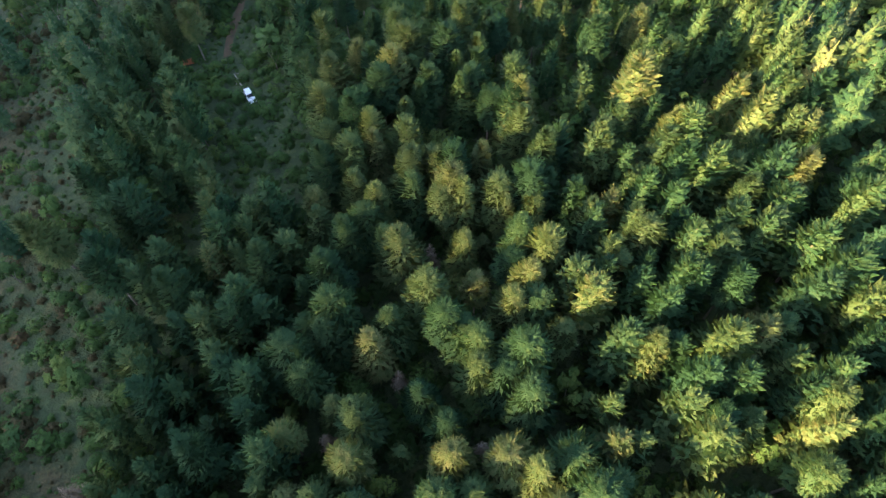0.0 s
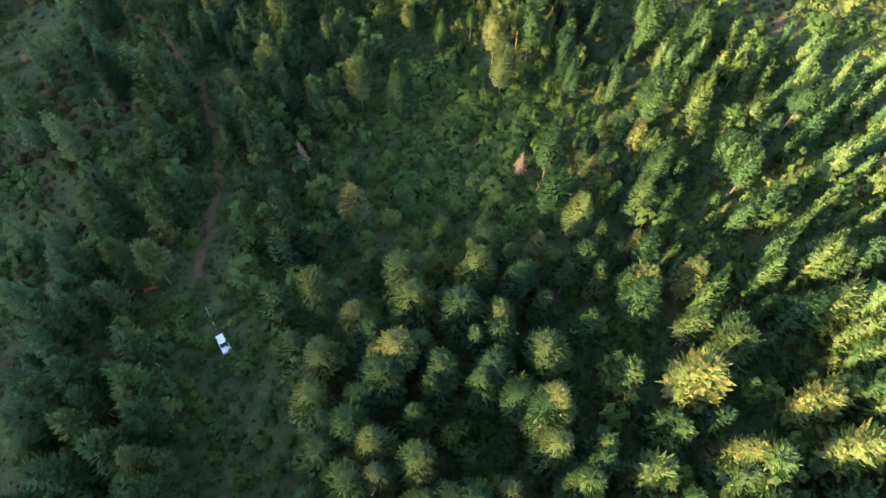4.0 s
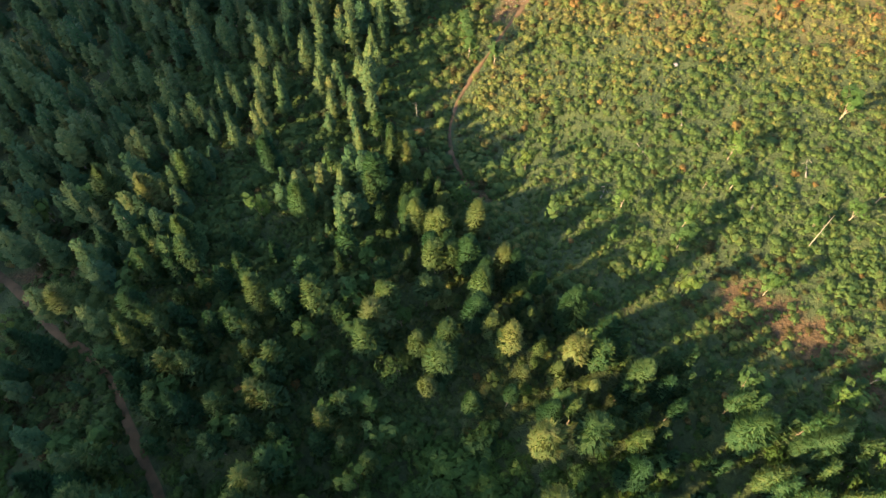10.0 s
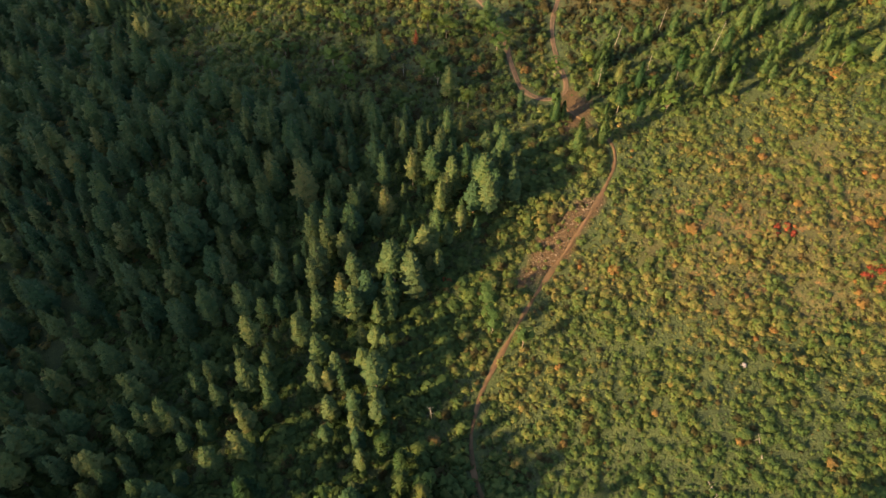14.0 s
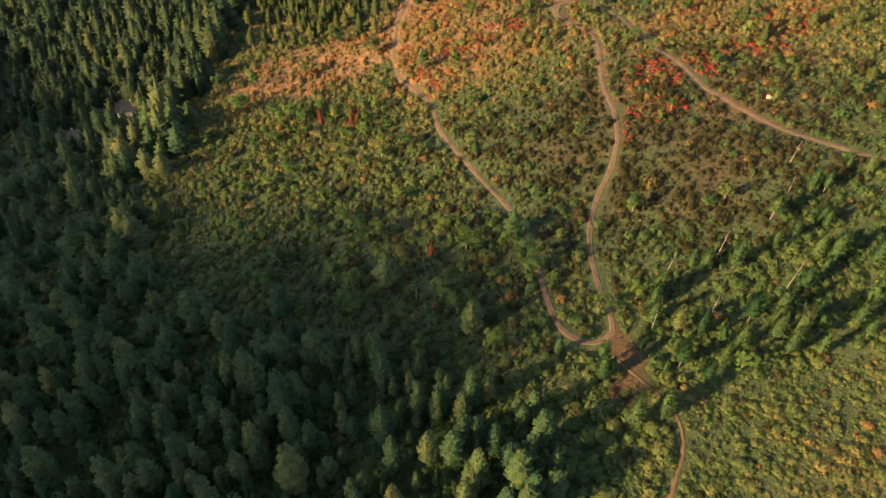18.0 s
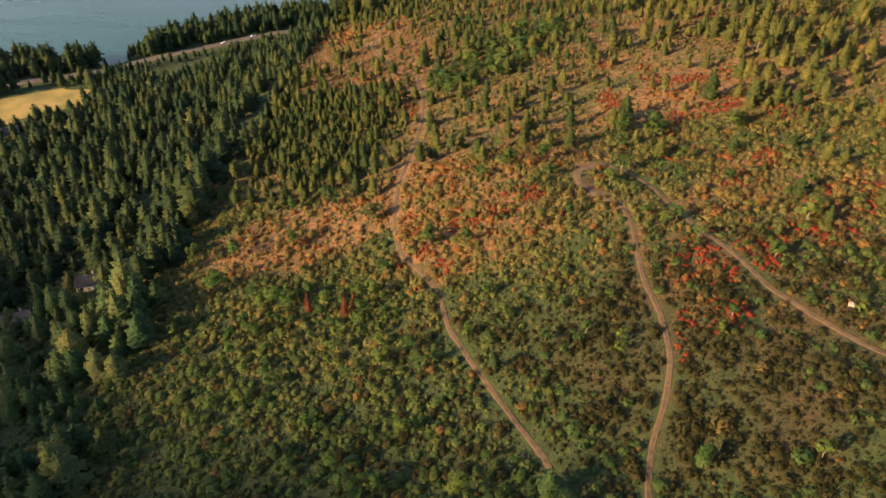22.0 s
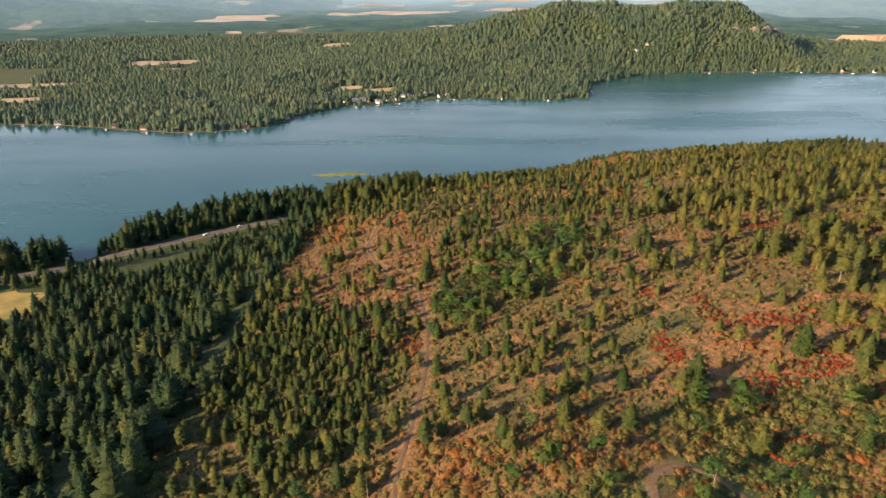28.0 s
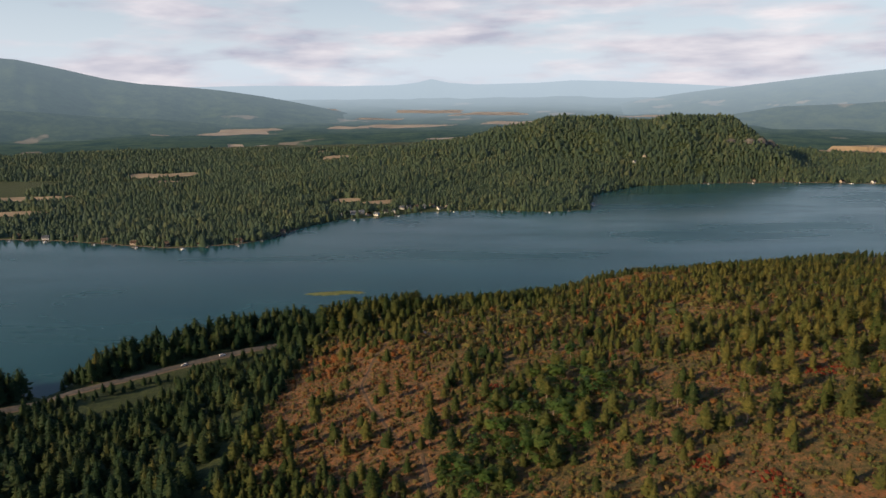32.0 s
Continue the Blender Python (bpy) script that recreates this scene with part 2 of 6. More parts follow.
meadow = plain("mown_golden_meadow", [(0.3, (0.16, 0.15, 0.04)), (0.55, (0.30, 0.23, 0.07)), (0.75, (0.40, 0.27, 0.10))], 0.05, 0.95)
stubble = plain("pale_stubble_field", [(0.3, (0.25, 0.20, 0.13)), (0.6, (0.38, 0.30, 0.20)), (0.8, (0.46, 0.37, 0.26))], 0.02, 0.95)
# stubble greyed and paled: haze put into the far fields' base colour
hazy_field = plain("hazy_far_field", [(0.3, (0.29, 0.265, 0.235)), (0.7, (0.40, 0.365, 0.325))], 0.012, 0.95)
white_paint = plain("white_car_paint", [(0.3, (0.74, 0.74, 0.74)), (0.7, (0.80, 0.80, 0.80))], 2.0, 0.3)
white_boards = plain("white_painted_boards", [(0.3, (0.62, 0.60, 0.57)), (0.7, (0.78, 0.76, 0.73))], 1.5, 0.6)
dark_glass = plain("dark_car_glass", [(0.3, (0.02, 0.022, 0.025)), (0.7, (0.03, 0.032, 0.035))], 2.0, 0.08)
rubber = plain("tyre_rubber", [(0.3, (0.02, 0.02, 0.02)), (0.7, (0.035, 0.035, 0.035))], 6.0, 0.85)
grey_roof = plain("grey_metal_roof", [(0.3, (0.22, 0.25, 0.28)), (0.7, (0.33, 0.36, 0.40))], 1.0, 0.45, metal=0.3)
brown_roof = plain("brown_shingle_roof", [(0.3, (0.11, 0.08, 0.06)), (0.7, (0.19, 0.14, 0.11))], 2.0, 0.85)
timber = plain("house_timber", [(0.3, (0.26, 0.22, 0.18)), (0.7, (0.40, 0.35, 0.30))], 1.6, 0.75)
orange_cloth = plain("faded_orange_tarp", [(0.3, (0.34, 0.09, 0.03)), (0.7, (0.46, 0.15, 0.06))], 2.5, 0.7)
rock = plain("pale_rock", [(0.3, (0.24, 0.21, 0.175)), (0.7, (0.42, 0.37, 0.33))], 1.3, 0.9, bump=0.05)
# darker copy of the rock, with shade put into its colour
shaded_rock = plain("shaded_cliff_rock", [(0.3, (0.070, 0.070, 0.066)), (0.7, (0.15, 0.145, 0.135))], 0.12, 0.9, bump=0.6)
reed = plain("green_reed_bed", [(0.3, (0.09, 0.12, 0.03)), (0.7, (0.19, 0.20, 0.06))], 0.15, 0.9, bump=0.2)


def ground_material():
    """Meadow soil: lush grass, dry grass, rusty autumn cover and bare earth, laid out by the cover map, broken up by noise."""
    m, n, l, b = material("hillside_ground", 0.95)
    a = n.new("ShaderNodeAttribute")
    a.attribute_name = "cover"
    sep = n.new("ShaderNodeSeparateColor")
    l.new(a.outputs["Color"], sep.inputs[0])
    big, mid, fine = noise_node(n, l, 0.05, 5.0), noise_node(n, l, 0.33, 6.0, 0.65), noise_node(n, l, 1.7, 4.0, 0.7)
    lush = ramp(n, [(0.3, (0.017, 0.034, 0.011)), (0.55, (0.045, 0.070, 0.020)), (0.75, (0.095, 0.112, 0.030))])
    l.new(mid.outputs["Fac"], lush.inputs["Fac"])
    drygrass = ramp(n, [(0.3, (0.036, 0.038, 0.014)), (0.5, (0.105, 0.092, 0.030)), (0.72, (0.195, 0.142, 0.048))])
    l.new(mid.outputs["Fac"], drygrass.inputs["Fac"])
    rusty = ramp(n, [(0.36, (0.060, 0.056, 0.024)), (0.48, (0.175, 0.100, 0.042)), (0.66, (0.34, 0.138, 0.054))])
    l.new(mid.outputs["Fac"], rusty.inputs["Fac"])
    earth = ramp(n, [(0.3, (0.032, 0.024, 0.009)), (0.5, (0.070, 0.044, 0.018)), (0.7, (0.118, 0.070, 0.030))])
    l.new(fine.outputs["Fac"], earth.inputs["Fac"])

    def sel(channel, spread=0.9):
        v = mathn(n, l, "ADD", channel, mathn(n, l, "MULTIPLY", mathn(n, l, "SUBTRACT", mid.outputs["Fac"], 0.5), spread))
        v = mathn(n, l, "ADD", v, mathn(n, l, "MULTIPLY", mathn(n, l, "SUBTRACT", big.outputs["Fac"], 0.5), spread))
        return mathn(n, l, "MULTIPLY", mathn(n, l, "SUBTRACT", v, 0.35), 3.0, True)

    c = mix(n, l, sel(sep.outputs[2]), drygrass.outputs[0], lush.outputs[0])
    straw = mathn(n, l, "MULTIPLY", mathn(n, l, "SUBTRACT", noise_node(n, l, 0.9, 5.0, 0.75).outputs["Fac"], 0.54), 9.0, True)
    autumn = mix(n, l, mathn(n, l, "MULTIPLY", straw, 0.75), rusty.outputs[0], (0.30, 0.215, 0.105))
    brush = mathn(n, l, "MULTIPLY", mathn(n, l, "SUBTRACT", noise_node(n, l, 0.55, 5.0, 0.7).outputs["Fac"], 0.53), 9.0, True)
    autumn = mix(n, l, mathn(n, l, "MULTIPLY", brush, 0.8), autumn, (0.055, 0.060, 0.022))
    c = mix(n, l, sel(sep.outputs[0]), c, autumn)
    c = mix(n, l, sel(sep.outputs[1], 0.7), c, earth.outputs[0])
    c = mix(n, l, 0.75, c, mix(n, l, fine.outputs["Fac"], (0.35, 0.35, 0.35), (1.5, 1.5, 1.5)), "MULTIPLY")
    l.new(c, b.inputs["Base Color"])
    k = n.new("ShaderNodeBump")
    k.inputs["Strength"].default_value, k.inputs["Distance"].default_value = 1.0, 0.5
    l.new(fine.outputs["Fac"], k.inputs["Height"])
    l.new(k.outputs[0], b.inputs["Normal"])
    return m


def water_material():
    m, n, l, b = material("lake_water", 0.12)
    big, small, wind = noise_node(n, l, 0.004, 3.0), noise_node(n, l, 0.12, 4.0), noise_node(n, l, 1.0, 5.0, 0.6)
    lanes = n.new("ShaderNodeMapping")
    lanes.inputs["Rotation"].default_value, lanes.inputs["Scale"].default_value = (0, 0, 0.25), (0.0020, 0.0075, 1.0)
    l.new(n.new("ShaderNodeNewGeometry").outputs["Position"], lanes.inputs["Vector"])
    l.new(lanes.outputs["Vector"], wind.inputs["Vector"])
    r = ramp(n, [(0.35, (0.011, 0.060, 0.072)), (0.65, (0.018, 0.082, 0.094))])
    l.new(big.outputs["Fac"], r.inputs["Fac"])
    l.new(r.outputs["Color"], b.inputs["Base Color"])
    rr = ramp(n, [(0.38, (0.15, 0.15, 0.15)), (0.62, (0.30, 0.30, 0.30))])
    l.new(wind.outputs["Fac"], rr.inputs["Fac"])
    l.new(rr.outputs["Color"], b.inputs["Roughness"])
    b.inputs["IOR"].default_value = 1.33
    b.inputs["Specular IOR Level"].default_value = 0.5
    k = n.new("ShaderNodeBump")
    k.inputs["Strength"].default_value, k.inputs["Distance"].default_value = 0.12, 0.2
    l.new(small.outputs["Fac"], k.inputs["Height"])
    l.new(k.outputs[0], b.inputs["Normal"])
    return m


def backdrop_material():
    """Far hills, some kilometres off; haze before them is mixed in as emission."""
    m, n, l, b = material("far_hills", 1.0)
    a = n.new("ShaderNodeAttribute")
    a.attribute_name = "air"
    wood, patch = noise_node(n, l, 0.012, 8.0, 0.78), noise_node(n, l, 0.0035, 4.0)
    r = ramp(n, [(0.40, (0.014, 0.032, 0.020)), (0.60, (0.072, 0.104, 0.046))])
    l.new(wood.outputs["Fac"], r.inputs["Fac"])
    p = mathn(n, l, "MULTIPLY", mathn(n, l, "SUBTRACT", patch.outputs["Fac"], 0.62), 30.0, True)
    high = n.new("ShaderNodeSeparateXYZ")
    l.new(n.new("ShaderNodeNewGeometry").outputs["Position"], high.inputs[0])
    p = mathn(n, l, "MULTIPLY", p, mathn(n, l, "LESS_THAN", high.outputs["Z"], 130.0))
    c = mix(n, l, p, r.outputs["Color"], (0.28, 0.23, 0.17))
    l.new(c, b.inputs["Base Color"])
    b.inputs["Specular IOR Level"].default_value = 0.0
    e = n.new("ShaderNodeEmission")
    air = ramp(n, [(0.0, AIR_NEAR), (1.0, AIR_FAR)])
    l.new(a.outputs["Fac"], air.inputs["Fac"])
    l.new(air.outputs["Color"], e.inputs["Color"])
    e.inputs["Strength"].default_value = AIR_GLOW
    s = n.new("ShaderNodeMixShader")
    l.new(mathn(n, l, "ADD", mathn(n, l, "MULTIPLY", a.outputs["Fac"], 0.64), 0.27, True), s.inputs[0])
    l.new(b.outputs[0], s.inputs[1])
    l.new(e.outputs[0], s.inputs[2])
    l.new(s.outputs[0], n["Material Output"].inputs["Surface"])
    return m


ground_mat, water_mat, backdrop_mat = ground_material(), water_material(), backdrop_material()


# ---- shape of the land ----
NEAR_SHORE = [(-6000, 600), (-1500, 720), (-700, 800), (-354, 852), (-300, 846), (-283, 838), (-270, 880), (-249, 925), (-162, 980), (-88, 992), (-33, 1008), (59, 1022),
              (165, 1105), (268, 1125), (420, 1160), (560, 1175), (1500, 1300), (6000, 1500)]
FAR_SHORE = [(-6000, 1500), (-1500, 1400), (-618, 1329), (-534, 1318), (-445, 1290), (-361, 1266), (-281, 1281), (-246, 1309), (-207, 1394), (-163, 1443), (-84, 1471),
             (-39, 1503), (76, 1517), (168, 1496), (251, 1507), (296, 1666), (416, 1769), (572, 1800), (757, 1804), (938, 1766), (1600, 1700), (6000, 1750)]
SWELL = [66.8, -0.5, -11.5, -53.3, 0.4, 23.9, 57.1, 24.6, -40.0, -4.6, 13.7, -4.3, -19.0, 3.1, -2.5, -4.1, -10.4, 2.4, 0.9, 10.7, -4.7]
KNOLLS = [(10, 520, 30, 7.0), (101, 797, 30, -6.1), (-47, 465, 30, -4.2), (-2, 250, 30, -4.2), (-73, 181, 30, 3.7), (-45, 831, 30, 5.6), (28, 351, 50, -2.7), (67, 452, 30, 3.8),
          (97, 615, 50, 3.2), (-41, 94, 30, 2.1), (10, 152, 30, -2.3), (-88, 839, 30, -1.9), (152, 985, 34, 7.0)]


def smooth(a, b, v):
    t = np.clip((np.asarray(v, float) - a) / (b - a), 0, 1)
    return t * t * (3 - 2 * t)


def line(v, pts):
    return np.interp(v, [p[0] for p in pts], [p[1] for p in pts])


def waves(x, y, size, seed=0.0):
    """Cheap soft noise between about -1 and 1."""
    u, v = x / size + seed * 1.7, y / size - seed * 2.3
    return (np.sin(u * 1.9 + 1.3 * np.sin(v * 1.1 + seed)) * np.cos(v * 2.1 + 1.1 * np.sin(u * 0.9)) + 0.5 * np.sin(u * 4.3 + v * 3.1 + seed) * np.cos(v * 4.7 - u * 2.0)) / 1.4


def swell(x, y):
    x, y = np.clip(x, -420, 420), np.clip(y, -150, 1050)
    u, v = x / 300, (y - 450) / 500
    z, k = 0 * u, 0
    for i in range(6):
        for j in range(6 - i):
            z, k = z + SWELL[k] * u**i * v**j, k + 1
    for a, b, s, up in KNOLLS:
        z = z + up * np.exp(-((x - a) ** 2 + (y - b) ** 2) / (2 * s * s))
    return z


def land(x, y):
    x, y = np.asarray(x, float), np.asarray(y, float)
    near, far = line(x, NEAR_SHORE) - y, y - line(x, FAR_SHORE)
    z = swell(x, y)
    # a road bench and a flat meadow lie along the near shore
    z = np.minimum(z, 1.0 + 0.30 * near)
    z = np.where(near > 0, np.maximum(z, np.minimum(0.06 * near, 2.5 + 0.012 * near)), np.maximum(-0.12 * -near, -4.0) * 1.0)
    z = np.where(near > 5, z + 0.45 * waves(x, y, 9.0) + 0.8 * waves(x, y, 31.0, 2.0) * smooth(20, 80, near), z)
    hill = 100 * smooth(-430, 420, x) * (1 - smooth(760, 905, x)) * np.exp(-(((y - 2150) / 260) ** 2)) + 22 * np.exp(-(((x - 600) / 300) ** 2 + ((y - 2120) / 130) ** 2))
    hill = hill + 14 * waves(x, y, 160.0, 4.0) * smooth(20, 80, hill) + 16 * np.exp(-(((x + 150) / 260) ** 2 + ((y - 1750) / 150) ** 2))
    bank = np.minimum(0.05 * far, 2 + 0.008 * far) + hill * smooth(0, 120, far) + 3 * waves(x, y, 120.0, 1.0) * smooth(50, 300, far)
    # a long unseen ridge south-west of the flight, crest shaped to cast the low ground's morning shade
    crest = line(y, [(-1500, 224), (-700, 304), (-260, 327), (-168, 322), (-139, 316), (-100, 302), (-66, 287), (-42, 277), (-20, 272), (2, 273), (30, 281), (50, 290), (62, 294), (74, 299), (85, 302), (95, 299), (105, 291), (115, 283), (125, 277), (135, 274), (150, 258), (175, 240), (250, 218), (300, 206), (360, 182), (480, 133), (620, 62), (700, 0)]) + 4 * waves(x, y, 70.0, 3.0)
    z = np.where(y < 700, np.maximum(z, crest * np.exp(-(((x + 600) / 140) ** 2)) - 6 * (crest < 20)), z)
    bank = bank - 60 * smooth(2370, 2440, np.hypot(x, y - 420))
    return np.where(far > 0, bank, np.where(near > 0, z, np.maximum(np.maximum(0.10 * near, 0.06 * far), -4.0)))


def steps(*spans):
    out = []
    for a, b, d in spans:
        out += list(np.arange(a, b, d))
    return np.array(out + [spans[-1][1]], float)


GX = steps((-6000, -1600, 440), (-1600, -700, 60), (-700, -440, 20), (-440, 480, 5), (480, 1000, 20), (1000, 1600, 60), (1600, 6000, 440))
GY = steps((-3000, -1560, 288), (-1560, -160, 50), (-160, 720, 5), (720, 1200, 6), (1200, 1240, 20), (1240, 2440, 20), (2440, 3000, 70), (3000, 6000, 500))
GRID = land(*np.meshgrid(GX, GY, indexing="ij"))


def ground_z(x, y):
    """Height of the ground sheet, between its corners."""
    x, y = np.asarray(x, float), np.asarray(y, float)
    i, j = np.clip(np.searchsorted(GX, x) - 1, 0, len(GX) - 2), np.clip(np.searchsorted(GY, y) - 1, 0, len(GY) - 2)
    u, v = (x - GX[i]) / (GX[i + 1] - GX[i]), (y - GY[j]) / (GY[j + 1] - GY[j])
    return (GRID[i, j] * (1 - u) + GRID[i + 1, j] * u) * (1 - v) + (GRID[i, j + 1] * (1 - u) + GRID[i + 1, j + 1] * u) * v


# ---- plan: tracks, woods and clearings ----
LANE = [(-50, 110), (-51, 116), (-50, 132), (-53, 148), (-58, 160), (-66, 171), (-71, 180), (-79, 188), (-89, 194), (-101, 205), (-115, 215), (-150, 232), (-190, 240)]
FOOTPATH = [(0, 229), (-2, 234), (-4, 240), (-4, 248), (-1, 258), (6, 270), (13, 281), (22, 293), (31, 306), (38, 319), (38.7, 326), (35, 334), (30, 340), (26.4, 347)]
TRACK_WEST = [(29, 351), (27.5, 348.6), (24, 347.6), (19.8, 349.2), (16, 355.3), (14.6, 366), (12.7, 384), (9.6, 397), (1.7, 414), (-7, 433), (-13.5, 450), (-16, 467), (-24, 482), (-30, 491), (-33, 511), (-32, 536), (-28, 560), (-23, 600), (-23, 633), (-27, 672)]
TRACK_MID = [(29, 351), (30, 354), (28.8, 364), (28, 376), (29.4, 388), (33.3, 400), (39.2, 410.5), (43.7, 423), (45.2, 437), (44, 453), (45.8, 470), (47.5, 485), (46, 490)]
TRACK_EAST = [(41, 499), (37, 505), (34, 513), (37, 519), (45, 521), (53, 515), (59, 501), (62, 485), (66, 470), (70, 460), (76, 440), (87, 422), (98, 410), (108, 400), (150, 375), (200, 350)]
TURNING_LOOP = [(45.5, 489), (41, 497), (36, 503.5), (34.2, 511), (36.6, 517.3), (43, 519)]
KNOLL_TRACK = [(-38, 690), (-52, 730), (-62, 768), (-58, 810), (-48, 845)]
LAKE_ROAD = [(-640, 640), (-420, 752), (-326, 805), (-306, 813), (-270, 836), (-230, 864), (-193, 890), (-169, 905), (-120, 930), (-60, 945), (20, 955)]


def near_line(x, y, pts):
    """Distance to a polyline."""
    best = np.full(np.shape(x), 1e9)
    for (ax, ay), (bx, by) in zip(pts, pts[1:]):
        t = np.clip(((x - ax) * (bx - ax) + (y - ay) * (by - ay)) / ((bx - ax) ** 2 + (by - ay) ** 2), 0, 1)
        best = np.minimum(best, np.hypot(x - ax - t * (bx - ax), y - ay - t * (by - ay)))
    return best


def spot(x, y, cx, cy, rx, ry, turn=0.0, soft=0.35):
    """1 within an ellipse, 0 outside it, soft at the rim."""
    c, s = math.cos(radians(turn)), math.sin(radians(turn))
    u, v = (x - cx) * c + (y - cy) * s, -(x - cx) * s + (y - cy) * c
    return 1 - smooth(1 - soft, 1 + soft, np.hypot(u / rx, v / ry) + 0.16 * waves(x, y, 0.35 * min(rx, ry) + 2, cx))


CLEARING_RIM = [(-60, 240), (-4, 226), (4, 213), (10, 204), (21, 192), (42, 179), (50, 170), (68, 161), (130, 138), (300, 90)]
WOOD_RIM = [(200, -40), (224, -6), (240, -15), (262, -23), (280, -17), (295, -5), (312, 14), (329, 21), (334, 0), (344, -17), (357, -40), (364, -63), (383, -93), (405, -113), (431, -118),
            (470, -114), (492, -112), (529, -109), (560, -112), (1200, -112)]
BELT_LOW = [(-200, 300), (20, 318), (31, 322), (46, 331), (77, 335), (101, 340), (160, 350), (420, 400)]
BELT_HIGH = [(-200, 300), (20, 340), (32, 356), (46, 368), (68, 381), (93, 392), (110, 402), (170, 420), (420, 520)]


def on_ways(x, y):
    d = np.minimum.reduce([near_line(x, y, LANE), near_line(x, y, FOOTPATH), near_line(x, y, TRACK_WEST), near_line(x, y, TRACK_MID), near_line(x, y, TRACK_EAST), near_line(x, y, KNOLL_TRACK)])
    road_side = line(x, LAKE_ROAD) - y
    return np.minimum(d, near_line(x, y, LAKE_ROAD) - np.where((road_side > 0) & (x < -150), 9, 6))


def zones(x, y):
    """Chance of a conifer, of a broad-leaved tree and of a shrub, and how autumnal and how bare the ground is."""
    near = line(x, NEAR_SHORE) - y
    rim, wood, low, high = line(x, CLEARING_RIM), line(y, WOOD_RIM), line(x, BELT_LOW), line(x, BELT_HIGH)
    patchy = waves(x, y, 17.0, 3.0)
    south = (y < 330)
    # the dense wood under the first part of the flight
    fir = np.where((y < rim) & (y < 235), 0.80 + 0.25 * patchy, 0.0)
    fir = fir * (1 - 0.93 * spot(x, y, 2, 146, 19, 24, 20)) * (1 - 0.55 * spot(x, y, -15, 118, 16, 26)) * (1 - 0.5 * spot(x, y, -12, 165, 12, 40))
    fir = fir * (1 - 0.9 * spot(x, y, -44, 100, 10, 17)) * (1 - spot(x, y, -37, 85, 10, 19, 24, 0.2)) * (1 - 0.7 * spot(x, y, 18, 118, 9, 7)) * (1 - 0.7 * spot(x, y, 31, 92, 14, 7, 35))
    fir = fir + 0.5 * (y < rim) * smooth(34, 10, rim - y) * (x > -10)
    lane_x = np.interp(y, [0, 20, 48, 74, 100, 117, 132, 160, 180, 205, 240], [-53, -52, -50, -65, -77, -74, -54, -58, -71, -101, -190])
    west = smooth(2, 10, lane_x - x)
    fir = np.where(y < 240, fir * (1 - west) + west * np.where(y > 90, 0.20 + 0.15 * patchy, 0.10 + 0.1 * patchy), fir)
    # the dark wood west of the clearing and of the hillside
    fir = np.where((y >= 200) & (x < wood) & (x < line(y, [(200, 60), (235, -6), (345, 20), (346, 500)])), 0.84 + 0.25 * patchy, np.where(y >= 235, 0.0, fir))
    fir = fir * (1 - 0.85 * spot(x, y, -94, 207, 18, 9)) * (1 - 0.75 * spot(x, y, -48, 222, 12, 22, 30)) * (1 - 0.8 * spot(x, y, -38, 246, 8, 20, 15)) * (1 - 0.6 * spot(x, y, -75, 272, 14, 10))
    # a belt of taller trees between clearing and hillside
    belt = (y > low) & (y < high) & (x > 24)
    fir = np.where(belt, 0.50 + 0.3 * patchy, fir)
    # hillside: open, with a few trees
    open_hill = (x > wood) & (y > high) & (y < 545)
    fir = np.where(open_hill, 0.012 + 0.07 * smooth(40, 10, x) * smooth(470, 430, y) + 0.10 * smooth(485, 530, y) * smooth(-50, 30, x) + 0.12 * smooth(60, 120, x) * smooth(400, 470, y), fir)
    fir = np.where(open_hill & (y > 530), 0.16, fir)
    # upper slopes
    upper = (y >= 545) & (x > -112)
    scatter = 0.26 + 0.50 * smooth(-0.15, 0.45, waves(x, y, 21.0, 12.0)) + 0.12 * patchy + 0.4 * smooth(70, 150, x + 20 * waves(x, y, 40.0, 6.0)) * (0.6 + 0.5 * waves(x, y, 28.0, 7.0))
    scatter = scatter + 1.15 * spot(x, y, -78, 612, 36, 72, 20) + 0.5 * spot(x, y, 24, 681, 24, 58, -30) + 0.35 * spot(x, y, 135, 620, 46, 40) + 0.4 * smooth(840, 930, y) + 0.35 * smooth(690, 760, y) * smooth(0, 60, x)
    scatter = scatter * (1 - 0.55 * spot(x, y, -70, 770, 42, 100, 8)) * (1 - spot(x, y, 150, 975, 46, 56)) * (1 - 0.95 * spot(x, y, 138, 815, 18, 34, -20)) * (1 - 0.6 * spot(x, y, -95, 780, 25, 30)) * (1 - 0.8 * spot(x, y, 84, 606, 14, 22, 30)) * (1 - 0.85 * spot(x, y, 139, 678, 14, 14)) * (1 - 0.6 * spot(x, y, 90, 590, 45, 22, 20))
    scatter = scatter * (1 - 0.75 * smooth(0.35, 0.7, waves(x, y, 46.0, 21.0)) * (x > 20))
    fir = np.where(upper, 0.78 * scatter, fir)
    ravine = (np.abs(x + 116 + 0.05 * (y - 560)) < 5.0 + 2 * patchy) & (y > 470) & (y < 720)
    fir = np.where(ravine, 0.0, fir)
    # the valley wood runs down to the lake road and the shore
    valley = (x < wood - 4) & (y > 345)
    fir = np.where(valley & ~ravine, 0.80 + 0.25 * patchy, fir)
    fir = np.where((near < 75) & (near > 3) & (x < 60), 0.9, fir)
    flat = spot(x, y, -325, 742, 62, 36, 35, 0.1) + spot(x, y, -222, 822, 38, 16, 38, 0.15) + spot(x, y, -152, 506, 7, 5) + spot(x, y, -185, 470, 8, 10)
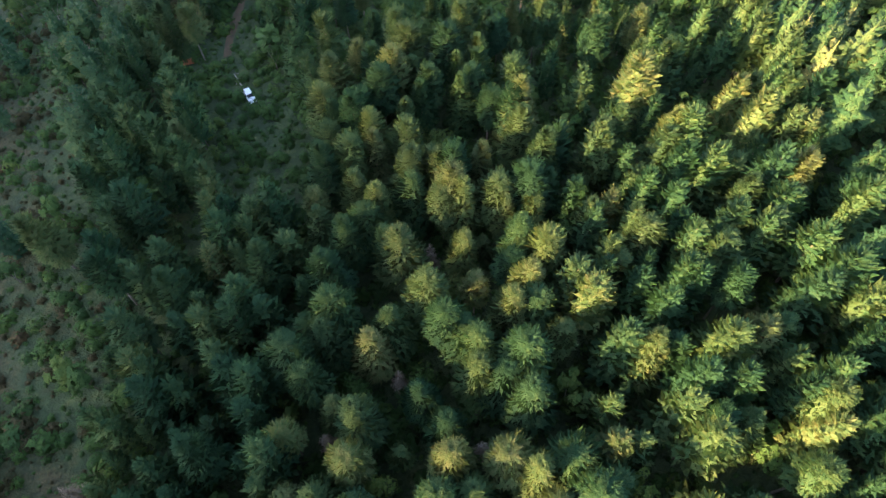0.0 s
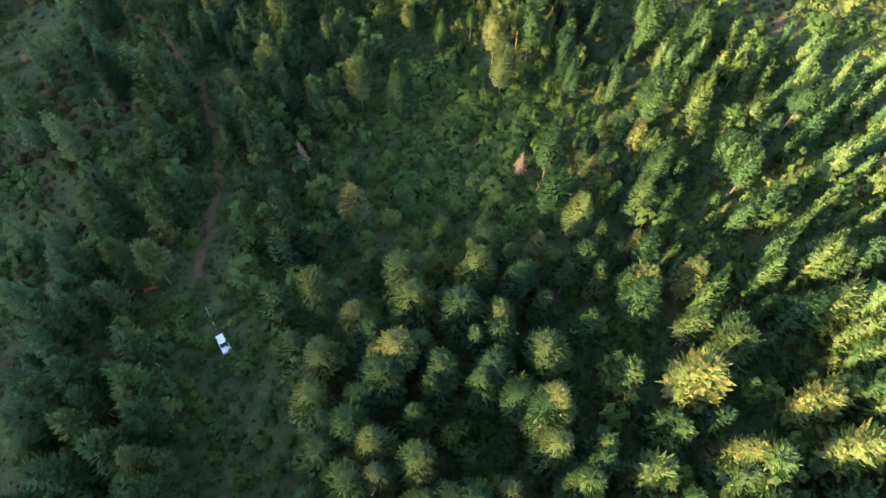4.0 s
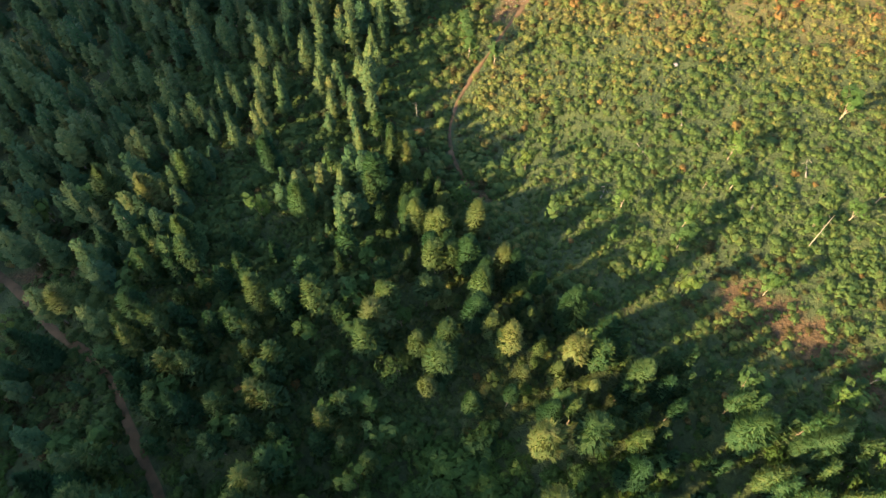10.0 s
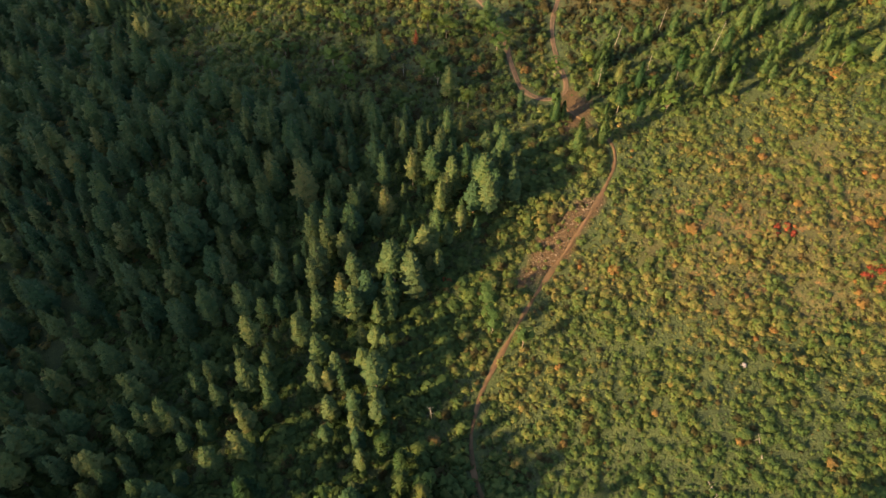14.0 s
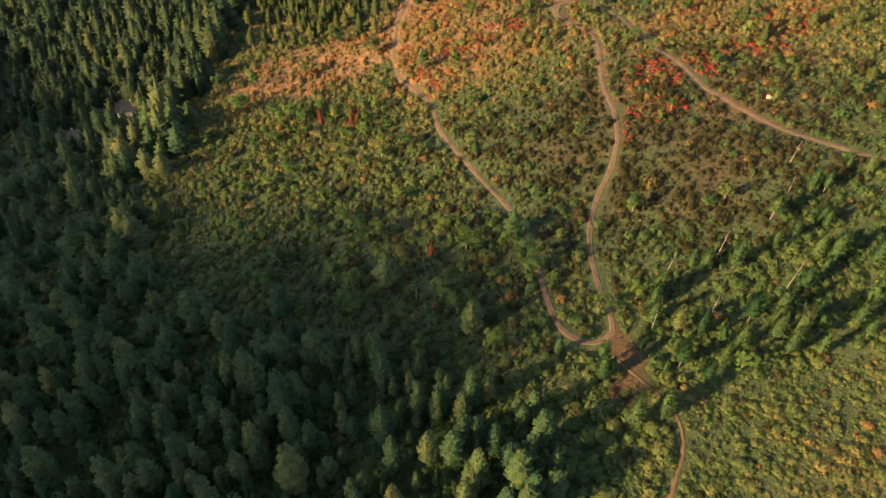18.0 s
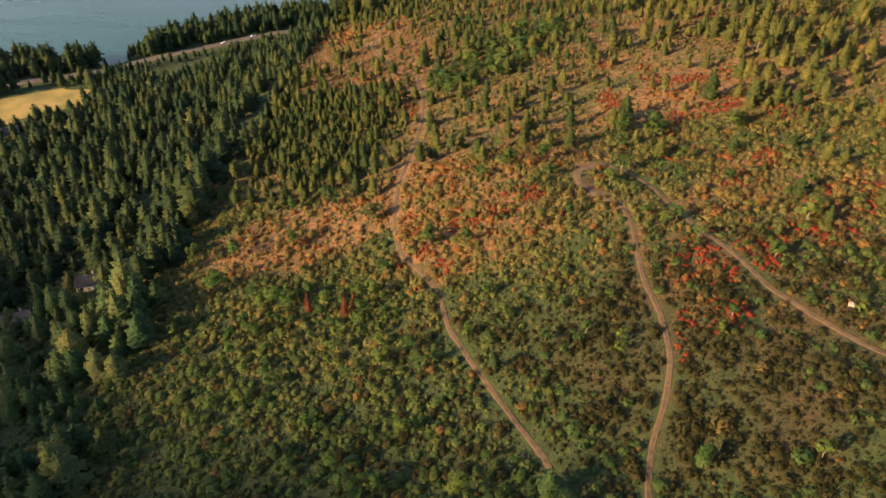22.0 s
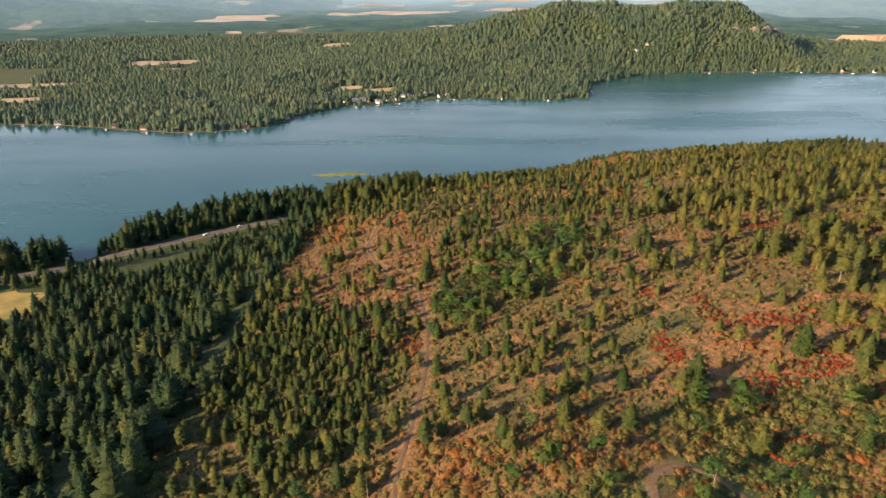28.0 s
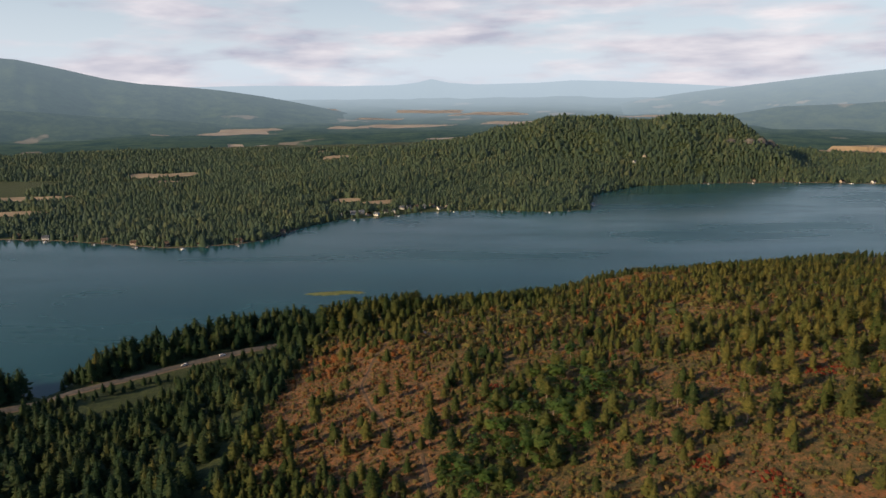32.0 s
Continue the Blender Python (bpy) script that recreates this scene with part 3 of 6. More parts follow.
    fir = fir * (1 - np.clip(flat, 0, 1))
    leaf = 0.10 * (y < 235) + 0.7 * spot(x, y, -55, 466, 26, 13, -10) + 0.8 * spot(x, y, 24, 681, 26, 62, -30) + 0.30 * spot(x, y, -50, 455, 48, 26, 5) + 0.22 * spot(x, y, 62, 505, 20, 12) + 0.25 * spot(x, y, -16, 130, 24, 34) + 0.12 * ((near < 60) & (x < -200)) + 0.25 * spot(x, y, 12, 148, 14, 18)
    leaf = leaf + 0.03 * belt + 0.3 * spot(x, y, -20, 165, 10, 35) + 0.10 * open_hill * smooth(-130, -60, -x) + 0.2 * spot(x, y, -2, 265, 9, 22, -30) + 0.8 * spot(x, y, 63, 256, 6, 4)
    orange = 0.95 * spot(x, y, -68, 515, 40, 22, 12) + 0.9 * spot(x, y, -68, 760, 44, 120, 8) + 0.18 * ((y > 480) & (x > -30)) + 0.30 * (y > 545) + 0.6 * spot(x, y, 15, 530, 32, 16) + 0.34 * spot(x, y, 85, 285, 50, 34) + 0.42 * spot(x, y, 78, 470, 55, 50) + 0.5 * spot(x, y, -5, 490, 30, 22)
    orange = orange + 0.95 * spot(x, y, 150, 990, 46, 46) + 0.8 * spot(x, y, 95, 575, 40, 20, 15) + 0.8 * spot(x, y, -25, 530, 18, 24) + 0.3 * spot(x, y, 140, 720, 90, 120) * smooth(0.0, 0.5, waves(x, y, 24.0, 5.0))
    orange = orange * (1 - 0.8 * spot(x, y, 62, 508, 16, 12)) * (1 - 0.6 * spot(x, y, 62, 590, 30, 12, 10))
    orange = np.where(x < -118, 0.0, np.where(near < 40, 0.1, orange))
    bare = 0.75 * spot(x, y, 58, 187, 15, 6, -38) + 0.7 * spot(x, y, 73, 170, 7, 5, -30) + 0.8 * spot(x, y, 2, 226, 4, 7, 20) + 0.9 * spot(x, y, -94, 211, 12, 3.5) + 0.45 * spot(x, y, -92, 62, 22, 95, 24) + 0.95 * spot(x, y, 20, 296, 4.5, 17, -42) + 0.8 * spot(x, y, 42, 290, 1.3, 18, -44) + 0.95 * spot(x, y, 9, 526, 4, 3.5) + 0.6 * spot(x, y, 11, 140, 9, 13, 25) + 0.8 * spot(x, y, 30, 338, 5, 13, -10) + 0.95 * spot(x, y, -28, 681, 7, 9, 20, 0.1) + 0.6 * spot(x, y, 40, 508, 5, 8) + 0.2 * spot(x, y, -80, 140, 16, 20)
    bare = bare + 0.22 * smooth(4, 1, on_ways(x, y))
    lush = np.where(y < 330, 0.85, np.where(y < 530, 0.85, 0.48)) - 0.7 * np.clip(orange, 0, 1) - 0.08 * ((y > rim) & (y < low) & (x > 0)) + 0.5 * spot(x, y, 45, 245, 34, 16, 10) + 0.12 * spot(x, y, 60, 215, 50, 22, -20)
    lush = np.where((x < wood) & (y > 330), 0.9, lush) + 0.6 * spot(x, y, 62, 508, 16, 12) + 0.5 * spot(x, y, 72, 470, 6, 30, -15) + 0.45 * spot(x, y, 60, 430, 52, 48, 10)
    shrub = np.where(fir > 0.6, 0.75, 0.95) * np.where(y > 545, 0.85, 1.0) * (1 - 0.4 * spot(x, y, -68, 515, 36, 20, 12)) * (1 - 0.8 * spot(x, y, -325, 742, 64, 38, 35, 0.1))
    shrub = np.where((x < wood - 6) & (y > 300), np.where(x > -128, 0.9, 0.3), shrub) * (1 - np.where((y < 240) | (y > 560), 0.4, 0.8) * np.clip(bare, 0, 1))
    # darker ground around (60, 430) stands in for shade on that slope
    bare = np.maximum(bare, 0.50 * spot(x, y, 60, 430, 52, 48, 10))
    fir = np.clip(fir - leaf * 0.5, 0, 1)
    return fir, np.clip(leaf, 0, 1), shrub, np.clip(orange, 0, 1), np.clip(bare, 0, 1), np.clip(lush, 0, 1)


# ---- mesh tools ----
def mesh_of(name, verts, faces, mats, index=None, tone=None, normals=None):
    """One mesh from arrays of corners and of triangles (or quads)."""
    verts, faces = np.asarray(verts, np.float32), np.asarray(faces, np.int32)
    me = bpy.data.meshes.new(name)
    k = faces.shape[1]
    me.vertices.add(len(verts))
    me.vertices.foreach_set("co", verts.ravel())
    me.loops.add(faces.size)
    me.loops.foreach_set("vertex_index", faces.ravel())
    me.polygons.add(len(faces))
    me.polygons.foreach_set("loop_start", np.arange(0, faces.size, k, dtype=np.int32))
    for m in mats:
        me.materials.append(m)
    if index is not None:
        me.polygons.foreach_set("material_index", np.asarray(index, np.int32))
    if tone is not None:
        me.attributes.new("tone", "FLOAT", "POINT").data.foreach_set("value", np.asarray(tone, np.float32))
    if normals is not None:
        me.polygons.foreach_set("use_smooth", np.ones(len(faces), bool))
        me.attributes.new("custom_normal", "FLOAT_VECTOR", "POINT").data.foreach_set("vector", np.asarray(normals, np.float32).ravel())
    me.update(calc_edges=True)
    return me


def part(name, bm, mat, parent=None, label=""):
    me = bpy.data.meshes.new(name)
    bm.to_mesh(me)
    bm.free()
    me.materials.append(mat)
    ob = new(name, me)
    ob.parent = parent
    return tagged(ob, label)


def box_bm(sx, sy, sz, x=0, y=0, z=0, bevel=0.0):
    bm = bmesh.new()
    bmesh.ops.create_cube(bm, size=1, matrix=pose(x, y, z) @ Matrix.Diagonal((sx, sy, sz, 1)))
    if bevel:
        bmesh.ops.bevel(bm, geom=bm.edges[:], offset=bevel, segments=2, affect="EDGES")
    return bm


def ribbon(name, pts, half, mat, label, category, lift=0.14, step=2.0, wobble=0.0, offset=0.0, across=4, kind="structure", parent=None):
    """A way laid over the ground along a smooth line."""
    p = np.array(pts, float)
    d = np.r_[0, np.cumsum(np.hypot(*np.diff(p, axis=0).T))]
    s = np.arange(0, d[-1], step)
    x, y = np.interp(s, d, p[:, 0]), np.interp(s, d, p[:, 1])
    for _ in range(4):
        x[1:-1], y[1:-1] = (x[:-2] + 2 * x[1:-1] + x[2:]) / 4, (y[:-2] + 2 * y[1:-1] + y[2:]) / 4
    tx, ty = np.gradient(x), np.gradient(y)
    n = np.hypot(tx, ty)
    tx, ty = tx / n, ty / n
    verts, faces = [], []
    w = np.linspace(-1, 1, across + 1)
    for i in range(len(s)):
        wide = half * (1 + wobble * math.sin(s[i] * 0.37) * math.cos(s[i] * 0.13 + 1))
        for k in w:
            px, py = x[i] + (offset + k * wide) * ty[i], y[i] - (offset + k * wide) * tx[i]
            verts.append((px, py, float(ground_z(px, py)) + lift - (0.12 if abs(k) == 1 else 0.0)))
    c = across + 1
    for i in range(len(s) - 1):
        for k in range(across):
            faces.append((i * c + k, i * c + k + 1, i * c + c + k + 1, i * c + c + k))
    ob = new(name, mesh_of(name, verts, faces, [mat]))
    ob.parent = parent
    return tagged(ob, label, category, kind=kind)


# ---- the ground, the lake and the far hills ----
gx, gy = np.meshgrid(GX, GY, indexing="ij")
ni, nj = gx.shape
ids = np.arange(ni * nj).reshape(ni, nj)
quads = np.stack([ids[:-1, :-1], ids[1:, :-1], ids[1:, 1:], ids[:-1, 1:]], -1).reshape(-1, 4)
ground_mesh = mesh_of("ground", np.stack([gx, gy, GRID], -1).reshape(-1, 3), quads, [ground_mat])
_, _, _, g_orange, g_bare, g_lush = zones(gx.ravel(), gy.ravel())
far_side = (gy.ravel() > 1200)
cover = np.stack([np.where(far_side, 0, g_orange), np.where(far_side, 0, g_bare), np.where(far_side, 0.95, g_lush), np.ones(gx.size)], -1)
ground_mesh.attributes.new("cover", "FLOAT_COLOR", "POINT").data.foreach_set("color", cover.astype(np.float32).ravel())
ground_mesh.polygons.foreach_set("use_smooth", np.ones(len(quads), bool))
tagged(new("ground", ground_mesh), "grassy hillside with rusty autumn cover sloping down to a lake", "ground", kind="structure")

tagged(new("water", mesh_of("water", [(-6000, 560, 0), (6000, 560, 0), (6000, 2300, 0), (-6000, 2300, 0)], [(0, 1, 2, 3)], [water_mat])),
       "calm blue-grey lake water with light wind ripples", "lake", kind="structure")



def plain_z(x, y):
    r = np.hypot(x, y - 420)
    t = np.clip((r - 2350) / 2500, 0, 1)
    return 15.0 + 135 * t**2.2 + 6 * waves(x, y, 190.0, 1.0) * smooth(0.0, 0.1, t) + 10 * waves(x, y, 520.0, 2.0) * t


def backdrop(az, rad, z, air, label):
    """Far land on a fan of directions and distances; air: how much emitted haze is mixed into it."""
    i = np.arange(z.size).reshape(z.shape)
    q = np.stack([i[:-1, :-1], i[:-1, 1:], i[1:, 1:], i[1:, :-1]], -1).reshape(-1, 4)
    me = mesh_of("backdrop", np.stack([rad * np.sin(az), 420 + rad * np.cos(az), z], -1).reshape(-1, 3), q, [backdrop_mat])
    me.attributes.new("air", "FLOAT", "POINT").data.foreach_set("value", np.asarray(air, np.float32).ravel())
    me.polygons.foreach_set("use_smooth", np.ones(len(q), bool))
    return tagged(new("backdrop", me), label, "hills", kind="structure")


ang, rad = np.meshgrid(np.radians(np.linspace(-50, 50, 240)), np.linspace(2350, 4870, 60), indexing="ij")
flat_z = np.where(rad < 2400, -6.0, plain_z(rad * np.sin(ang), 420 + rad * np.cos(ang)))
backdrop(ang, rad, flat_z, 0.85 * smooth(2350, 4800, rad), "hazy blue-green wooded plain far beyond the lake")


def mountain(profile, r0, front, air0, air1, label, seed):
    """A range whose crest follows the profile: direction in degrees, height."""
    lo, hi = profile[0][0], profile[-1][0]
    az, t = np.meshgrid(np.radians(np.linspace(lo, hi, int(5 * (hi - lo)))), np.linspace(0, 1.12, 30), indexing="ij")
    crest = line(np.degrees(az), profile)
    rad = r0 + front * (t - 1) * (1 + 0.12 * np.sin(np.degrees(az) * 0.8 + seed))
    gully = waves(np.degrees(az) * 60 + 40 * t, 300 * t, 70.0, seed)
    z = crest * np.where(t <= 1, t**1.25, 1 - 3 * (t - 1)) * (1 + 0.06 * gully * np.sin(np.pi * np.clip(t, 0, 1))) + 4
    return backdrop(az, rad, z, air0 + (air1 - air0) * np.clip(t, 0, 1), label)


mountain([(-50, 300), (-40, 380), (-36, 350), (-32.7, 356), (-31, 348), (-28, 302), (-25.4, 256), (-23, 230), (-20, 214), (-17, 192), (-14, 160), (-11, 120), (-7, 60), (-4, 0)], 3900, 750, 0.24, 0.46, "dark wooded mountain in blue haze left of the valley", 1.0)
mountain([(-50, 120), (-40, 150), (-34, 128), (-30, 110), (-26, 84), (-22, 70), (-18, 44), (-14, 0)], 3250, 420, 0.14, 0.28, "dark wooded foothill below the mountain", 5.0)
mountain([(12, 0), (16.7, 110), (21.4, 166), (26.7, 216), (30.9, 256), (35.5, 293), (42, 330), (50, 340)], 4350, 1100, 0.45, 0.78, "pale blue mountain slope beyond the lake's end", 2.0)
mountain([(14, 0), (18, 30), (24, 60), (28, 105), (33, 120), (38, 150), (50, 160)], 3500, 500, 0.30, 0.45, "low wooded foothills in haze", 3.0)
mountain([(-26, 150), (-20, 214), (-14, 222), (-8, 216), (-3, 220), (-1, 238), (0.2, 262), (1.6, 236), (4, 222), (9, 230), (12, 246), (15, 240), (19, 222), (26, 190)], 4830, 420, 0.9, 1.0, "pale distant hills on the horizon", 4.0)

ribbon("road", LANE, 0.95, darker_dirt, "rutted brown dirt lane through shrubs and trees", "dirt road", wobble=0.2)
ribbon("road", FOOTPATH, 0.48, darker_dirt, "faint brown dirt path along the clearing's rim", "path", wobble=0.5)
for pts, half, label in ((TRACK_WEST, 1.0, "pale two-rut dirt track winding up the hillside"), (TRACK_MID, 0.95, "narrow two-rut dirt track between autumn shrubs"),
                         (TRACK_EAST, 1.0, "grey-brown dirt track with a turning loop"), (KNOLL_TRACK, 1.0, "dusty track over the dry knoll")):
    way = ribbon("road", pts, 0.78 * half, dirt, label, "dirt road", wobble=0.22)
    for side in (-0.48, 0.48):
        ribbon("rut", pts, 0.2, ruts, "", "", lift=0.19, offset=side, across=2, kind="", parent=way)
ribbon("road", TURNING_LOOP, 1.5, ruts, "pale bare earth of the turning loop", "dirt road", lift=0.17, wobble=0.25)
ribbon("road", LAKE_ROAD, 5.5, gravel, "pale gravel bank along the lake road", "road bank", lift=0.25, step=5)
ribbon("road", LAKE_ROAD, 3.6, asphalt, "worn grey asphalt road along the lake", "road", lift=0.5, step=5)


SHORE_WEST = [(x, float(line(x, FAR_SHORE)) + 2.2) for x in range(-620, -200, 12)]
SHORE_EAST = [(x, float(line(x, FAR_SHORE)) + 2.6) for x in range(560, 1140, 16)]
ribbon("beach", SHORE_WEST, 1.6, gravel, "narrow pale beach below the far woods", "beach", lift=0.35, step=5)
ribbon("beach", SHORE_EAST, 2.2, gravel, "narrow pale beach below the far woods", "beach", lift=0.35, step=5)


def far_ground(x, y):
    return max(float(ground_z(x, y)), float(plain_z(x, y)) if math.hypot(x, y - 420) > 2400 else 0.0)


def field(name, cx, cy, rx, ry, turn, mat, label, lift=0.25, over=ground_z):
    """A mown field: an uneven patch draped on the ground."""
    verts, faces, rings, around = [(cx, cy, float(over(cx, cy)) + lift)], [], 8, 40
    c, s = math.cos(radians(turn)), math.sin(radians(turn))
    for r in range(1, rings + 1):
        for a in range(around):
            t = 2 * math.pi * a / around
            q = 1 / max(abs(math.cos(t)), abs(math.sin(t))) ** 0.75
            q *= r / rings * (1 + 0.10 * math.sin(3 * t + cx) + 0.06 * math.sin(7 * t + cy))
            u, v = rx * q * math.cos(t), ry * q * math.sin(t)
            x, y = cx + u * c - v * s, cy + u * s + v * c
            verts.append((x, y, float(over(x, y)) + lift))
    for r in range(rings - 1):
        for a in range(around):
            b = (a + 1) % around
            faces.append((1 + r * around + a, 1 + r * around + around + a, 1 + r * around + around + b, 1 + r * around + b))
    for a in range(0, around, 2):
        faces.append((0, 1 + a, 1 + (a + 1) % around, 1 + (a + 2) % around))
    return tagged(new(name, mesh_of(name, verts, faces, [mat])), label, "field", kind="structure")


FIELDS = [(-325, 742, 52, 26, 35), (-108, 1566, 26, 12, 12), (-168, 1582, 24, 14, 10), (-640, 1960, 75, 45, 10), (-700, 1500, 50, 20, 0), (-775, 1660, 80, 24, 0), (-560, 1850, 46, 26, 0), (-250, 2240, 60, 40, 0),
          (-314, 2480, 70, 30, 0), (-930, 3280, 260, 130, 8), (-115, 3600, 210, 80, 0), (430, 3700, 180, 50, 0), (1330, 2400, 150, 80, 0), (-1010, 1560, 60, 16, 0), (1130, 3900, 140, 45, 0), (-380, 3500, 90, 40, 0),
          (-266, 3980, 120, 60, 0), (5, 4350, 190, 90, 0), (330, 4180, 210, 70, 5), (-663, 4400, 120, 60, 0), (-640, 2700, 70, 30, 0), (820, 3300, 120, 40, 0), (60, 2900, 80, 26, 0)]
field("field", -28, 681, 4.2, 3.6, 25, red_earth, "square patch of bare reddish earth on the knoll", 0.12)
field("field", *FIELDS[0], meadow, "golden-green mown meadow beside the lake road")
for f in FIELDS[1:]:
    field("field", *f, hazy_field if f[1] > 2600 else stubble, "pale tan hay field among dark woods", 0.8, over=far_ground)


# ---- plants: shapes that are sown ----
def conifer(rng, whorls, per, twigs, radius=0.19, bare=0.10, slim=1.0, trunk=True, full=0.72):
    """A fir of height 1: trunk and whorls of drooping sprays. Returns corners, triangles and a mark: 0 trunk, 1 needles."""
    V, F, M = [], [], []

    def tri(pts, m):
        k = len(V)
        V.extend(pts)
        F.extend([(k + i, k + i + 1, k + i + 2) for i in range(0, len(pts), 3)])
        M.extend([m] * (len(pts) // 3))

    sides = 5 if twigs > 1 else 3
    lean = rng.uniform(-0.012, 0.012, 2)
    ring = [(math.cos(2 * math.pi * i / sides), math.sin(2 * math.pi * i / sides)) for i in range(sides)]
    for i in range(sides if trunk else 0):
        (ax, ay), (bx, by) = ring[i], ring[(i + 1) % sides]
        r0, r1, z1 = 0.014, 0.004, 0.9
        tri([(ax * r0, ay * r0, -0.03), (bx * r0, by * r0, -0.03), (bx * r1 + lean[0], by * r1 + lean[1], z1)], 0)
        tri([(ax * r0, ay * r0, -0.03), (bx * r1 + lean[0], by * r1 + lean[1], z1), (ax * r1 + lean[0], ay * r1 + lean[1], z1)], 0)
    # the dense inner foliage round the stem
    for i in range(5):
        a, b = 2 * math.pi * i / 5, 2 * math.pi * (i + 1) / 5
        q = radius * 0.5
        tri([(q * math.cos(a), q * math.sin(a), bare + 0.10), (q * math.cos(b), q * math.sin(b), bare + 0.12), (lean[0], lean[1], 0.93)], 1)
    for w in range(whorls):
        h = bare + (1 - bare) * (w + 0.5 * rng.random()) / whorls
        t = (h - bare) / (1 - bare)
        reach = radius * slim * (1 - t) ** full * (0.55 + 0.45 * min(1, (t + 0.05) * 6)) + 0.012
        n = max(4, round(per * (1 - 0.45 * t)))
        a0 = rng.random() * 6.28
        for b in range(n):
            a = a0 + 6.283 * (b + rng.uniform(-0.25, 0.25)) / n
            length = reach * rng.uniform(0.72, 1.22)
            rise, droop = 0.28 + 0.75 * t, rng.uniform(0.35, 0.75)
            ca, sa = math.cos(a), math.sin(a)

            def at(u, side, drop=0.0):
                z = h + length * (rise * u - droop * u * u * 1.3) - drop
                return (u * length * ca - side * sa + lean[0] * h, u * length * sa + side * ca + lean[1] * h, z)

            if twigs == 0:
                wd = length * rng.uniform(0.34, 0.52)
                tri([at(0.05, 0, -0.1 * wd), at(0.62, -wd, 0.8 * wd), at(1, 0, 0.5 * wd), at(0.05, 0, -0.1 * wd), at(1, 0, 0.5 * wd), at(0.62, wd, 0.8 * wd)], 1)
            elif twigs == 1:
                wd = length * rng.uniform(0.22, 0.36)
                tri([at(0.0, 0), at(0.45, -wd, 0.9 * wd), at(0.6, 0), at(0.0, 0), at(0.6, 0), at(0.45, wd, 0.9 * wd),
                     at(0.4, -0.3 * wd), at(1.0, -0.35 * wd, 0.7 * wd), at(0.7, 0.5 * wd, 0.5 * wd)], 1)
            else:
                # a narrow spine with finger-like side twigs
                tri([at(0.05, -0.05 * length), at(1.04, 0, -0.02 * length), at(0.05, 0.05 * length), at(0.2, 0, -0.04 * length), at(0.95, 0, 0.02 * length), at(0.2, 0, 0.10 * length)], 1)
                for k in range(twigs):
                    u = (k + 0.7) / (twigs + 0.5)
                    wd = length * 0.40 * (1 - 0.6 * u) * rng.uniform(0.75, 1.2)
                    for side in (-1, 1):
                        tri([at(u - 0.10, 0), at(u + 0.22, side * wd, wd * rng.uniform(0.2, 0.9)), at(u + 0.06, 0)], 1)
    # leader
    tri([(lean[0] - 0.006, lean[1], 0.94), (lean[0] + 0.006, lean[1], 0.94), (lean[0], lean[1], 1.03), (lean[0], lean[1] - 0.006, 0.94), (lean[0], lean[1] + 0.006, 0.94), (lean[0], lean[1], 1.03)], 1)
    return np.array(V), np.array(F), np.array(M)


